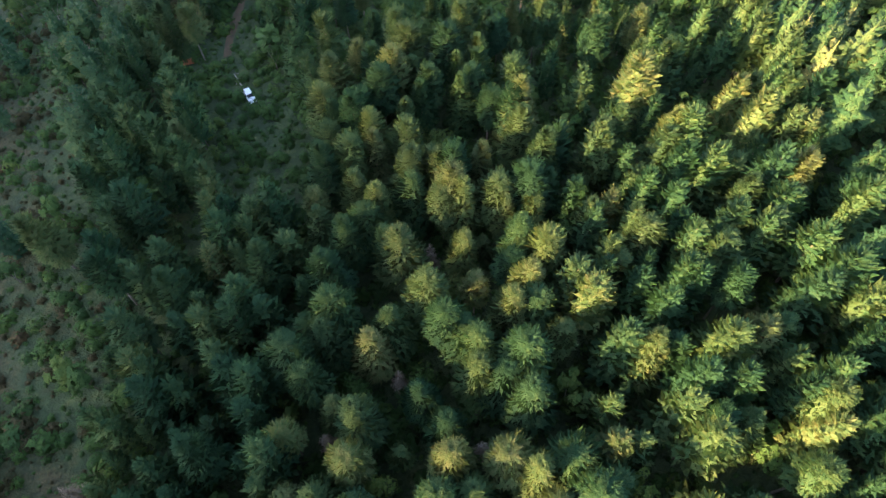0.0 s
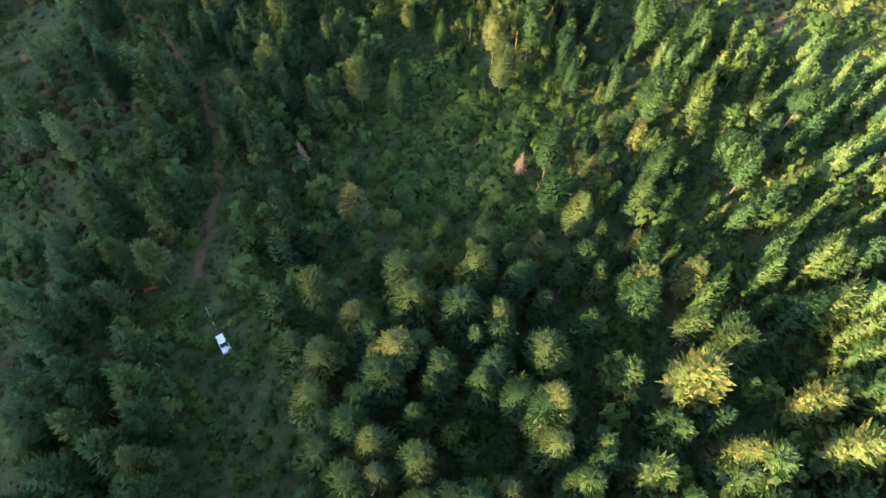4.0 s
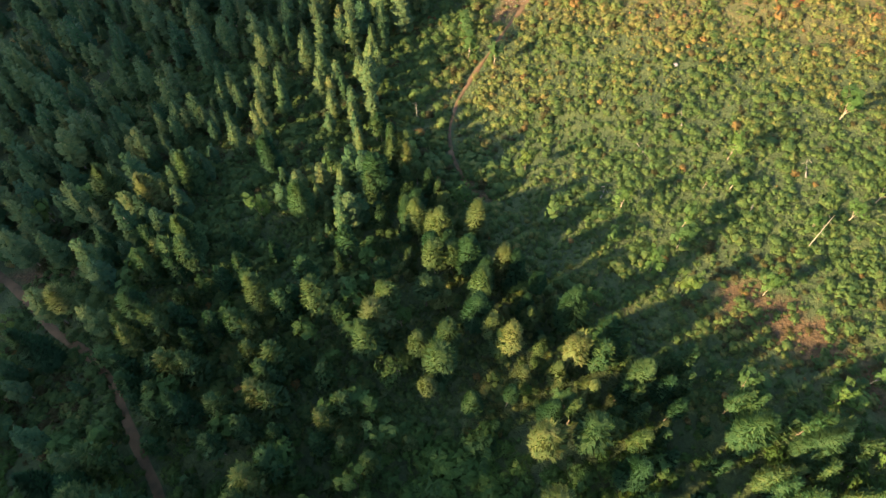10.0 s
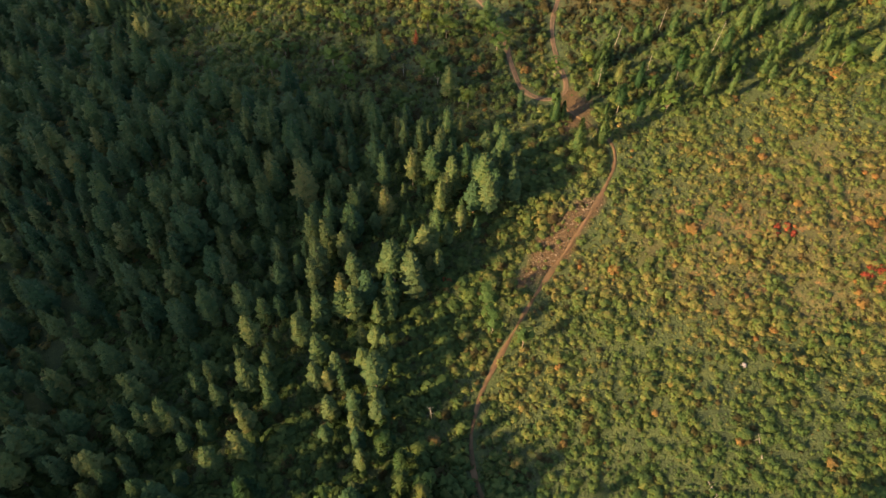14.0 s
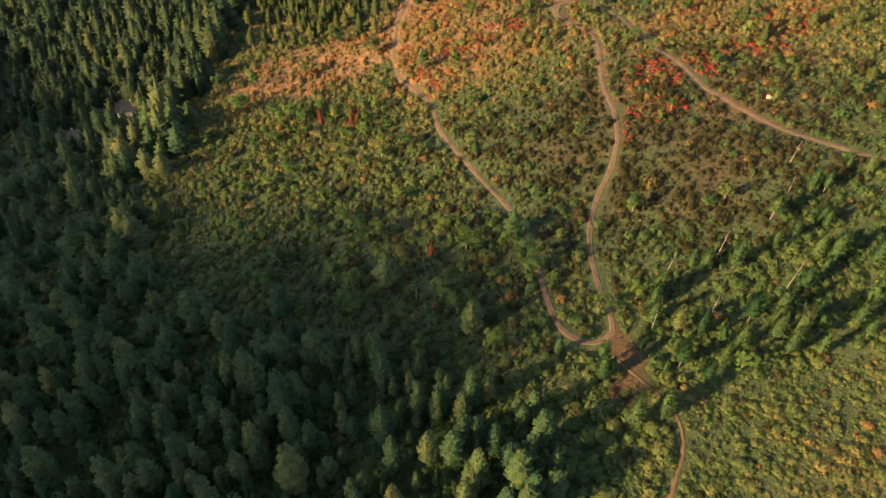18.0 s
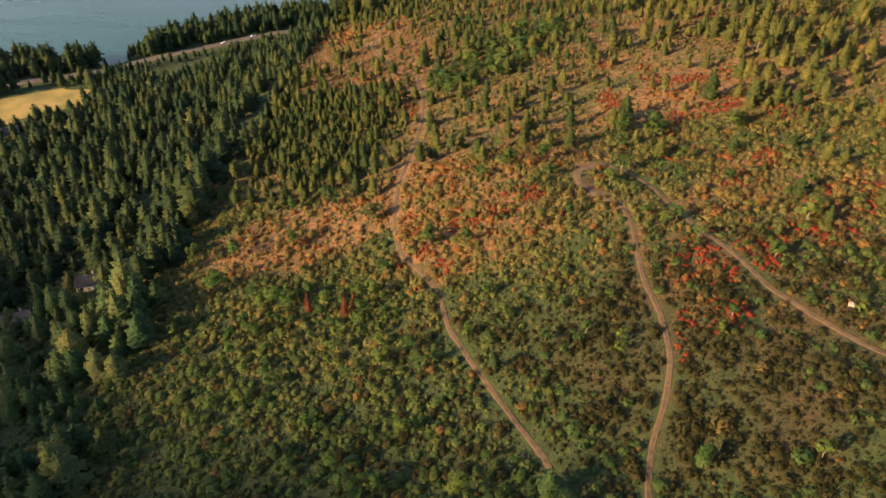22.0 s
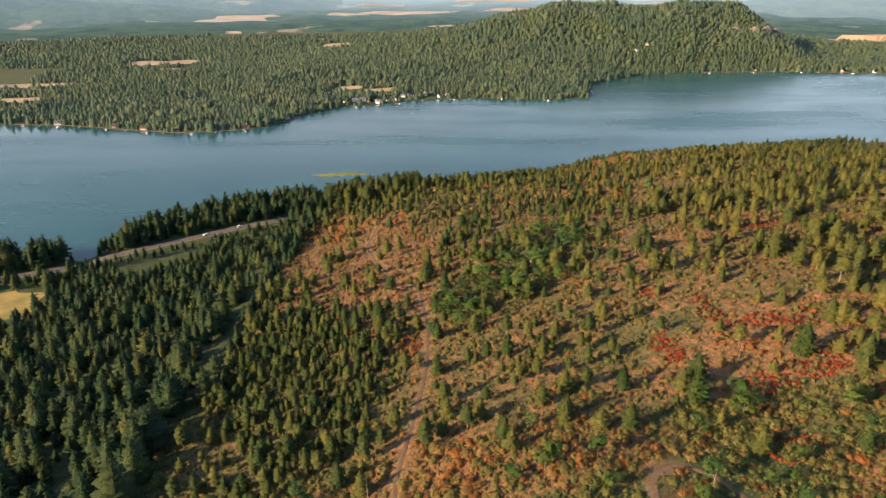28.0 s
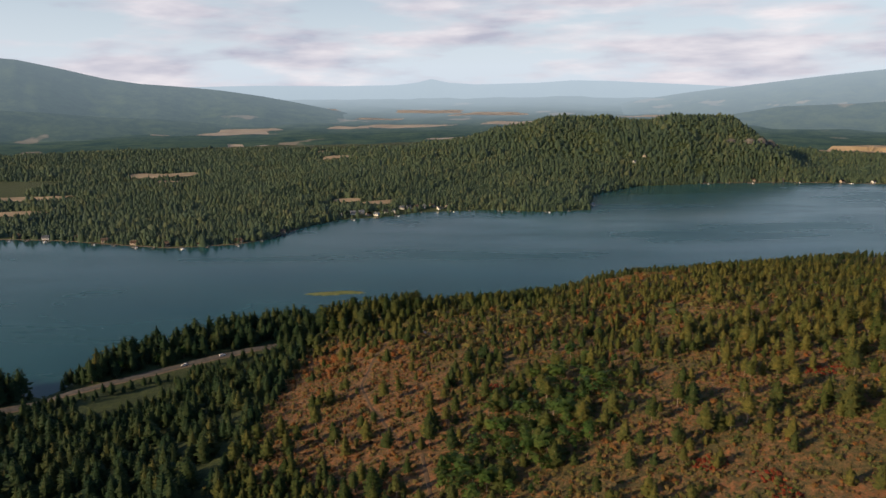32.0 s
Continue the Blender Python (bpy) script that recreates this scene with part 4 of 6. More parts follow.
def plume_fir(rng, layers, per, fingers, radius=0.2, bare=0.12, full=0.62, trunk=True):
    """A fir of height 1: trunk, dark heart, and layers of short, upturned plumes that end in loose fingers. 0 trunk, 1 needles."""
    V, F, M = [], [], []

    def tri(pts, m):
        k = len(V)
        V.extend(pts)
        F.extend([(k + i, k + i + 1, k + i + 2) for i in range(0, len(pts), 3)])
        M.extend([m] * (len(pts) // 3))

    lean = rng.uniform(-0.02, 0.02, 2)
    lop, lop2 = rng.uniform(0, 6.283, 2)

    def profile(t, a):
        """Reach of the crown at the share t of its height, in the direction a."""
        return radius * (1 - t) ** full * (0.60 + 0.40 * min(1.0, 4.0 * t)) * (1 + 0.14 * math.cos(a - lop) + 0.10 * math.sin(3 * a + 9 * t + lop2))

    sides = 5 if fingers > 2 else 3
    for i in range(sides if trunk else 0):
        (ax, ay), (bx, by) = [(math.cos(6.283 * k / sides), math.sin(6.283 * k / sides)) for k in (i, i + 1)]
        r0, r1 = 0.014, 0.004
        tri([(ax * r0, ay * r0, -0.03), (bx * r0, by * r0, -0.03), (bx * r1 + lean[0], by * r1 + lean[1], 0.92)], 0)
        tri([(ax * r0, ay * r0, -0.03), (bx * r1 + lean[0], by * r1 + lean[1], 0.92), (ax * r1 + lean[0], ay * r1 + lean[1], 0.92)], 0)
    for i in range(6):
        a, b = 1.0472 * i, 1.0472 * (i + 1)
        ring = [[(0.80 * profile(t, q) * math.cos(q) + lean[0] * t, 0.80 * profile(t, q) * math.sin(q) + lean[1] * t, bare + (1 - bare) * t) for q in (a, b)] for t in (0.02, 0.45)]
        tri([ring[0][0], ring[0][1], ring[1][1], ring[0][0], ring[1][1], ring[1][0], ring[1][0], ring[1][1], (lean[0], lean[1], 0.95)], 1)
    for w in range(layers):
        t = ((w + 0.8 * rng.random()) / layers) ** 0.95 * 0.98
        h = bare + (1 - bare) * t
        n = max(4, round(per * (1 - 0.55 * t)))
        a0 = rng.random() * 6.28
        for b in range(n):
            a = a0 + 6.283 * (b + rng.uniform(-0.3, 0.3)) / n
            length = (profile(t, a) + 0.016) * rng.uniform(0.78, 1.18)
            rise = -0.25 + 1.1 * t + rng.uniform(-0.18, 0.22)
            ca, sa = math.cos(a), math.sin(a)

            def at(u, side, up=0.0):
                return (u * length * ca - side * sa + lean[0] * h, u * length * sa + side * ca + lean[1] * h, h + length * rise * u + up)

            if fingers == 0:
                wd = (0.30 * length + 0.010) * rng.uniform(0.8, 1.2)
                tri([at(0.3, 0, 0.3 * wd), at(0.75, -1.25 * wd, -0.5 * wd), at(1.05, 0), at(0.3, 0, 0.3 * wd), at(1.05, 0), at(0.75, 1.25 * wd, -0.5 * wd)], 1)
                continue
            wd = (0.06 * radius + 0.055 * length + 0.004) * rng.uniform(0.7, 1.2) * (1.0 if fingers > 2 else 1.6)
            u0 = max(0.1, 1 - 0.30 * radius / length)
            for k in range(fingers):
                e = (k + 0.5) / fingers * 2 - 1 + rng.uniform(-0.3, 0.3)
                far, back = 1.08 + rng.uniform(-0.16, 0.08), rng.uniform(-0.12, 0.08)
                tri([at(u0 + back, 1.1 * e * wd - 0.7 * wd, -0.5 * wd), at(far, 1.5 * e * wd + 0.8 * wd * rng.normal(), wd * rng.uniform(-0.2, 1.3)), at(u0 + back + 0.06, 1.1 * e * wd + 0.7 * wd, 0.2 * wd)], 1)
    for a in (0.0, 2.1, 4.2):
        tri([(lean[0] + 0.012 * math.cos(a), lean[1] + 0.012 * math.sin(a), 0.92), (lean[0] + 0.012 * math.cos(a + 2.1), lean[1] + 0.012 * math.sin(a + 2.1), 0.92), (lean[0], lean[1], 1.03)], 1)
    return np.array(V), np.array(F), np.array(M)


def bush(rng, n, leaf, wide=0.75):
    """A shrub of height 1: an uneven dome of leaf tufts over a dark heart. All leaves."""
    V, F = [], []
    p0, p1 = rng.uniform(0, 6.283, 2)

    def dome(a, up):
        """A place on the dome: direction and share of the quarter turn up."""
        q = 1 + 0.22 * math.sin(2 * a + p0) + 0.15 * math.sin(5 * a + p1 + 3 * up)
        return np.array((wide * 0.62 * q * math.cos(up) * math.cos(a), wide * 0.62 * q * math.cos(up) * math.sin(a), 0.10 + 0.80 * math.sin(up) * (0.85 + 0.15 * q)))

    for i in range(5):
        V += [tuple(0.82 * dome(1.2566 * i, 0.05)), tuple(0.82 * dome(1.2566 * (i + 1), 0.05)), tuple(0.85 * dome(0, 1.5))]
    for i in range(n):
        up = math.asin(min(0.98, (i + 0.5) / n * 0.95 + 0.04))
        a = i * 2.39996 + rng.uniform(-0.35, 0.35)
        p = dome(a, up) * rng.uniform(0.88, 1.10)
        d = p - np.array((0, 0, 0.15))
        d = d / np.linalg.norm(d)
        e1 = np.cross(d, (0.2, 0.1, 1.0))
        e1 /= np.linalg.norm(e1)
        e2 = np.cross(d, e1)
        roll = rng.uniform(0, 6.283)
        for k in range(3):
            b = roll + 2.094 * k + rng.uniform(-0.3, 0.3)
            V.append(tuple(p + leaf * rng.uniform(0.7, 1.35) * (math.cos(b) * e1 + math.sin(b) * e2) + d * leaf * rng.uniform(-0.35, 0.45)))
    F = [(i, i + 1, i + 2) for i in range(0, len(V), 3)]
    return np.array(V), np.array(F), np.ones(len(F), int)


def clumps(rng, n, size, low=0.25, width=0.36, stem=0.02, lobes=5, flat=1.0):
    """A broad-leaved crown of height 1: many small leaf clumps on uneven lobes. 0 trunk and limbs, 1 leaves."""
    V, F, M = [], [], []

    def tri(pts, m):
        k = len(V)
        V.extend(pts)
        F.extend([(k + i, k + i + 1, k + i + 2) for i in range(0, len(pts), 3)])
        M.extend([m] * (len(pts) // 3))

    cent = [np.array((rng.uniform(-1, 1) * width * 0.6, rng.uniform(-1, 1) * width * 0.6, rng.uniform(low + 0.12, 0.86))) for _ in range(lobes)]
    cent[0] = np.array((0, 0, 0.8))
    if stem:
        limbs = [(np.zeros(3) - (0, 0, 0.04), np.array((0, 0, 0.72)), stem)] + [(np.array((0, 0, low * rng.uniform(0.7, 1.2))), c, stem * 0.5) for c in cent[1:]]
        for p, q, r in limbs:
            for i in range(3):
                a, b = 2.094 * i, 2.094 * (i + 1)
                pa, pb = p + (r * math.cos(a), r * math.sin(a), 0), p + (r * math.cos(b), r * math.sin(b), 0)
                tri([tuple(pa), tuple(pb), tuple(q)], 0)
    for i in range(n):
        c = cent[rng.integers(lobes)]
        d = rng.normal(size=3)
        d /= np.linalg.norm(d)
        p = c + d * np.array((width * 0.55, width * 0.55, (1 - low) * 0.30 * flat)) * rng.uniform(0.75, 1.08)
        p[2] = max(p[2], 0.04)
        e1 = np.cross(d + rng.normal(size=3) * 0.5, (0.3, 0.2, 0.9))
        e1 /= np.linalg.norm(e1)
        e2 = np.cross(d, e1) + 0.25 * d
        s = size * rng.uniform(0.6, 1.3)
        a, b, cc, dd = p - e1 * s, p + e2 * s * 0.8, p + e1 * s, p - e2 * s * 0.9
        tri([tuple(a), tuple(b), tuple(cc), tuple(a), tuple(cc), tuple(dd)], 1)
    return np.array(V), np.array(F), np.array(M)


def rounded(shape, kind, soft=0.62):
    """Adds normals to a plant's shape: foliage is shaded as the soft mass of a crown, with a share of each twig's own facet."""
    v, f, m = shape
    f = f.copy()
    r = np.hypot(v[:, 0], v[:, 1])
    if kind == "far":
        n = np.stack([v[:, 0], v[:, 1], 1.1 * r + 0.06], -1)
    elif kind == "cone":
        n = np.stack([v[:, 0], v[:, 1], 0.42 * r + 0.02 + 0.10 * np.clip(v[:, 2] - 0.75, 0, 1)], -1)
    else:
        n = v - np.array((0, 0, 0.42 if kind == "crown" else 0.1))
    n = n / np.linalg.norm(n, axis=1)[:, None]
    g = np.cross(v[f[:, 1]] - v[f[:, 0]], v[f[:, 2]] - v[f[:, 0]])
    g = g / np.maximum(np.linalg.norm(g, axis=1), 1e-9)[:, None]
    flip = ((g * n[f].mean(1)).sum(1) < 0) & (m == 1)
    f[flip] = f[flip][:, ::-1]
    g[flip] *= -1
    own = np.zeros_like(v)
    for c in range(3):
        np.add.at(own, f[:, c], g)
    own /= np.maximum(np.linalg.norm(own, axis=1), 1e-9)[:, None]
    wood = np.zeros(len(v), bool)
    wood[f[m == 0].ravel()] = True
    out = np.where(wood[:, None], own, soft * n + (1 - soft) * own)
    return v, f, m, out / np.maximum(np.linalg.norm(out, axis=1), 1e-9)[:, None]


def sow(name, shapes, rows, mats, label, category, seed):
    """Many plants in one mesh. Rows: x, y, height, width factor, tone."""
    rng = np.random.default_rng(seed)
    rows = np.asarray(rows, float)
    pick = rng.integers(len(shapes), size=len(rows))
    VV, FF, MM, TT, NN, base = [], [], [], [], [], 0
    z = ground_z(rows[:, 0], rows[:, 1])
    for k, (v, f, m, n) in enumerate(shapes):
        some = rows[pick == k]
        if not len(some):
            continue
        a = rng.uniform(0, 6.283, len(some))
        c, s = np.cos(a)[:, None], np.sin(a)[:, None]
        h, w = some[:, 2:3], some[:, 2:3] * some[:, 3:4]
        out = np.stack([(v[:, 0] * c - v[:, 1] * s) * w + some[:, 0:1], (v[:, 0] * s + v[:, 1] * c) * w + some[:, 1:2], v[:, 2] * h + z[pick == k][:, None]], -1)
        VV.append(out.reshape(-1, 3))
        NN.append(np.stack([n[:, 0] * c - n[:, 1] * s, n[:, 0] * s + n[:, 1] * c, np.broadcast_to(n[:, 2], (len(some), len(n)))], -1).reshape(-1, 3))
        FF.append((f[None] + (np.arange(len(some)) * len(v))[:, None, None] + base).reshape(-1, 3))
        MM.append(np.tile(m, len(some)))
        TT.append(np.repeat(some[:, 4], len(v)))
        base += len(v) * len(some)
    me = mesh_of(name, np.concatenate(VV), np.concatenate(FF), mats, np.concatenate(MM), np.concatenate(TT), np.concatenate(NN))
    return tagged(new(name, me), label, category, kind="stuff")


def scatter(rng, x0, x1, y0, y1, cell):
    """Loose, uneven grid of places."""
    x, y = np.meshgrid(np.arange(x0, x1, cell), np.arange(y0, y1, cell), indexing="ij")
    x, y = x.ravel() + rng.uniform(-0.48, 0.48, x.size) * cell, y.ravel() + rng.uniform(-0.48, 0.48, x.size) * cell
    return x, y


def soft_fir(*a, **k):
    return rounded(plume_fir(*a, **k), "cone", 0.62)


def soft_crown(*a, **k):
    return rounded(clumps(*a, **k), "crown", 0.6)


def soft_bush(*a, **k):
    return rounded(bush(*a, **k), "bush", 0.6)


rng = np.random.default_rng(7)
fine_firs = [soft_fir(rng, 34 + i % 3, 26, 4, radius=r, bare=b, full=q) for i, (r, b, q) in enumerate(((0.20, 0.10, 0.70), (0.18, 0.16, 0.64), (0.22, 0.08, 0.74), (0.185, 0.26, 0.6), (0.205, 0.14, 0.66)))]
pines = [soft_fir(rng, 24, 25, 4, radius=r, bare=b, full=0.45) for b, r in ((0.48, 0.19), (0.36, 0.185), (0.55, 0.17))]
near_firs = [soft_fir(rng, 18, 17, 2, radius=r, bare=b, full=q) for r, b, q in ((0.20, 0.10, 0.72), (0.18, 0.18, 0.64), (0.22, 0.1, 0.74), (0.19, 0.34, 0.56))]
mid_firs = [soft_fir(rng, 9, 9, 0, radius=r, bare=b, full=q) for r, b, q in ((0.20, 0.10, 0.68), (0.175, 0.14, 0.62), (0.21, 0.1, 0.66), (0.185, 0.3, 0.52))]
low_firs = [soft_fir(rng, 8, 8, 0, radius=r, bare=b, full=q) for r, b, q in ((0.27, 0.05, 0.95), (0.23, 0.08, 0.85), (0.29, 0.08, 0.9), (0.25, 0.14, 0.8))]
round_pines = [soft_fir(rng, 8, 8, 0, radius=r, bare=b, full=q) for r, b, q in ((0.29, 0.10, 0.9), (0.25, 0.32, 0.65), (0.31, 0.08, 0.95), (0.23, 0.40, 0.6), (0.25, 0.18, 0.8))]


def crown_cones(rng, radius):
    """A far conifer: two stacked, ragged skirts of foliage."""
    V, F = [], []
    for z0, z1, r in ((0.0, 0.62, 1.0), (0.28, 0.86, 0.82), (0.55, 1.05, 0.55)):
        k, a0 = len(V), rng.random() * 6
        V += [(radius * r * q * math.cos(a0 + 1.571 * i), radius * r * q * math.sin(a0 + 1.571 * i), z0 + rng.uniform(-0.05, 0.07)) for i, q in enumerate(rng.uniform(0.65, 1.2, 4))]
        V.append((rng.uniform(-0.02, 0.02), rng.uniform(-0.02, 0.02), z1))
        F += [(k + i, k + (i + 1) % 4, k + 4) for i in range(4)]
    return np.array(V), np.array(F), np.ones(len(F), int)


far_firs = [rounded(crown_cones(rng, r), "far", 0.85) for r in (0.26, 0.32, 0.38, 0.3)]
fine_broad = [soft_crown(rng, 620, 0.030, low=0.22, width=w) for w in (0.32, 0.26, 0.38)]
low_broad = [soft_crown(rng, 64, 0.105, low=0.22, width=w) for w in (0.32, 0.26, 0.36)]
shrubs = [soft_bush(rng, 34, 0.19, w) for w in (0.8, 1.0, 0.65, 1.15)]
small_shrubs = [soft_bush(rng, 20, 0.25, w) for w in (0.85, 1.05, 0.7)]
sparse = np.random.default_rng(70)
far_shrubs = [soft_bush(sparse, 11, 0.34, w) for w in (0.85, 1.05, 0.7)]

# trees that stand out, by place
FIRS_SOUTH = [(-34, 17), (52, 23), (48, 13), (37, 21), (41, 20), (45, 33), (30, 31), (44, 41), (32, 50), (40, 73), (57, 61), (49, 58), (-20, 28), (-10, 33), (-18, 34), (-3, 25), (-12, 21), (1, 36), (5, 29),
              (-29, 47), (-55, 46), (-69, 54), (-43, 42), (-21, 66), (2, 66), (30, 98), (-47, 73)]
FIRS_MIDDLE = [(11, 155), (18, 166), (-11, 151), (-20, 154), (10, 165), (25, 160), (49, 142), (40, 141), (39, 127), (34, 120), (23, 117), (18, 121), (-19, 125), (-77, 161), (-80, 154), (-63, 144), (-69, 127),
               (-55, 109), (-60, 110), (40, 102), (67, 138), (19, 132)]
FIRS_NORTH = [(-82, 228), (-72, 224), (-60, 211), (-46, 235), (-65, 231), (-37, 220), (-43, 196), (-17, 194), (-6, 185), (-21, 186), (28, 176), (44, 166), (54, 163), (-86, 187), (-82, 196), (-66, 194)]
DEAD_FIRS = [(-17, 20, 11), (-7, 30, 9), (-2, 52, 11), (6, 19, 9), (-53, 13, 12), (-32, 138, 10), (14, 133, 9)]
RUST_FIRS = [(-22, 193, 7), (-16, 385, 6), (-47, 465, 10), (-44, 467, 9), (-60, 470, 9)]

taken = np.array(FIRS_SOUTH + FIRS_MIDDLE + FIRS_NORTH + [p[:2] for p in DEAD_FIRS + RUST_FIRS], float)


def clear_of(x, y, places, gap):
    ok = np.ones(len(x), bool)
    for px, py in places:
        ok &= (x - px) ** 2 + (y - py) ** 2 > gap * gap
    return ok


# conifers and broad-leaved trees on the near side
x, y = scatter(rng, -430, 470, 350, 1180, 6.0)
xs, ys = scatter(rng, -170, 210, -40, 104, 5.1)
xm, ym = scatter(rng, -170, 210, 104, 350, 4.7)
xp, yp = scatter(rng, -116, -38, 545, 690, 4.3)
planted = spot(xp, yp, -78, 612, 33, 70, 20, 0.15) > 0.5
x, y = np.r_[x, xs, xm, xp[planted]], np.r_[y, ys, ym, yp[planted]]
fir, leaf, _, _, _, _ = zones(x, y)
near = line(x, NEAR_SHORE) - y
u = rng.random(len(x))
ok = (near > 2.5) & (np.abs(x + 10) < 115 + 0.62 * np.maximum(y - 120, 0)) & (on_ways(x, y) > 2.6) & clear_of(x, y, taken, 3.0) & clear_of(x, y, [(-42, 97), (-47, 103), (-59, 109)], 6)
is_fir, is_leaf = ok & (u < fir), ok & (u > 1 - leaf) & ~(u < fir)
height = 8.0 + 6.0 * rng.random(len(x)) + 1.5 * smooth(12, 40, x) * (y < 135) + 2.0 * waves(x, y, 60.0, 8.0) + 4.0 * smooth(125, 85, y) + 1.8 * (y < 235) + 2.0 * (x < -112) * (y > 340)
height = np.where((y > 545) & (x > -112), 0.72 * height * rng.uniform(0.65, 1.4, len(x)) * (1 + 0.06 * smooth(40, 90, x)) * (1 - 0.3 * spot(x, y, -78, 612, 36, 72, 20)), height) * np.where((x > 20) & (y < 220) & (y > 100), 0.86, 1.0)
height = np.where((y > 345) & (x < -112), height * rng.uniform(0.55, 1.1, len(x)), height)
height = np.where((y > 470) & (y < 720) & (np.abs(x + 129 + 0.05 * (y - 560)) < 8), 1.25 * height, height)
height = np.where((near < 80) & (x < 80), 11 + 10 * rng.random(len(x)), height)
before_road = line(x, LAKE_ROAD) - y
height = height * np.where((y > 700) & (x > -30), 1 - 0.25 * smooth(700, 820, y), 1.0)
height = np.where((before_road > 0) & (before_road < 45) & (x > -330) & (x < -140), 0.6 * height, height)
height = np.where((y > 200) & (x < line(y, WOOD_RIM)) & (y < 350), height * rng.uniform(0.75, 1.25, len(x)), height)
height = np.where((y > 312) & (y < 410) & (x > 24), 0.9 * height, height)
height = np.where((y > 395) & (y < 545) & (x > -108), np.where(y < 470, 0.55, 0.75) * height, height)
height = np.where((spot(x, y, 2, 146, 22, 26, 20) > 0.3) | (spot(x, y, 63, 256, 8, 6) > 0.3), 0.5 * height, height) * np.where(rng.random(len(x)) < 0.16, 0.55, 1.0)
wide = rng.uniform(0.85, 1.2, len(x)) * np.where((y > 345) & (x < -108), 1.35, np.where(y > 350, 1.22, 1.0)) * (1 + 0.4 * spot(x, y, 24, 681, 26, 62, -30)) * np.where((y > 95) & (y < 235) & (x > 5), 0.86, 1.0) * np.where((y > 312) & (y < 410) & (x > 24), 0.88, 1.0)
# lighter tones eastward on the upper slope stand in for sunlight
tone = np.clip(rng.normal(0.42, 0.2, len(x)) + 0.12 * waves(x, y, 30.0, 9.0) + 0.14 * ((y > 400) & (x > -112)) + 0.08 * (y > 235) + 0.28 * smooth(60, 120, x) * (y > 520) - 0.16 * spot(x, y, -78, 612, 36, 72, 20), 0, 1)

firs = np.stack([x, y, height, wide, tone], -1)[is_fir]
marked = np.array([(px, py, (17.0 if py < 100 else 14.5) + 3.0 * random.random(), 0.95, 0.5) for px, py in FIRS_SOUTH + FIRS_MIDDLE + FIRS_NORTH])
d = np.hypot(firs[:, 0] + 2 - 0.0, 0.55 * np.maximum(0, firs[:, 1] - 235)) + np.maximum(0, 0 - firs[:, 1]) + 60 * (np.abs(firs[:, 0]) > 75)
order = np.argsort(d)
single, rest = np.concatenate([marked, firs[order[:225]]]), firs[order[225:]]


def tree(name, shape, bark_mat, leaf_mat, label, category, group):
    """A tree with its trunk and its crown, at the origin, one metre high."""
    v, f, m, n = shape
    base = tagged(new(name), label, category, group)
    for part_name, k, mat in (("trunk", 0, bark_mat), ("crown", 1, leaf_mat)):
        ff = f[m == k]
        used = np.unique(ff)
        back_to = np.zeros(len(v), int)
        back_to[used] = np.arange(len(used))
        ob = new(part_name, mesh_of(part_name, v[used], back_to[ff], [mat], normals=n[used]))
        ob.parent = base
    return base


def stand(kinds, rows, seed):
    """Copies of the given trees at the rows' places; the first of each kind is moved there itself."""
    r = random.Random(seed)
    fresh = set(range(len(kinds)))
    for px, py, h, w, _ in rows:
        k = r.randrange(len(kinds))
        m = pose(px, py, float(ground_z(px, py)) - 0.1, r.uniform(-2, 2), r.uniform(-2, 2), r.uniform(0, 360)) @ Matrix.Diagonal((h * w, h * w, h, 1))
        if k in fresh:
            kinds[k].matrix_basis = m
            fresh.discard(k)
        else:
            made = copy_thing(kinds[k], pose(0, 0, 0))
            made.matrix_basis = m
    for k in fresh:
        for o in (*kinds[k].children_recursive, kinds[k]):
            bpy.data.objects.remove(o)


fir_kinds = [tree("fir_tree", s, bark, needles_single, "tall dark green fir with drooping feathery branches", "fir tree", "firs of the near wood") for s in fine_firs]
fir_kinds += [tree("pine_tree", s, bark, needles_single, "tall pine with a bare trunk below a bushy crown", "pine tree", "pines of the near wood") for s in pines]
stand(fir_kinds, single, 3)
stand([tree("dead_fir", rounded(conifer(rng, 16, 9, 3, radius=0.2, bare=0.1), "cone", 0.3), grey_wood, dead_needles, "dead fir with dry pinkish-tan needles", "dead tree", "dead firs") for _ in range(2)], [(p[0], p[1], p[2] * 0.95, 0.95, 0) for p in DEAD_FIRS], 4)
stand([tree("dying_fir", rounded(conifer(rng, 14, 8, 3, radius=0.2, bare=0.1), "cone", 0.3), bark, rust_needles, "small fir with rust-red dying needles", "dead tree", "rusty firs") for _ in range(2)], [(*p, 1.1, 0) for p in RUST_FIRS], 5)

broad = np.stack([x, y, np.minimum(height, 11) * 0.8, wide, tone], -1)[is_leaf]
db = np.hypot(broad[:, 0] + 2, 0.5 * np.maximum(0, broad[:, 1] - 200)) + 80 * (np.abs(broad[:, 0]) > 70)
ob_ = np.argsort(db)
stand([tree("broadleaf_tree", s, bark, leaves_single, "bright green broad-leaved tree with a rounded loose crown", "tree", "broad-leaved trees of the near wood") for s in fine_broad], broad[ob_[:60]], 6)

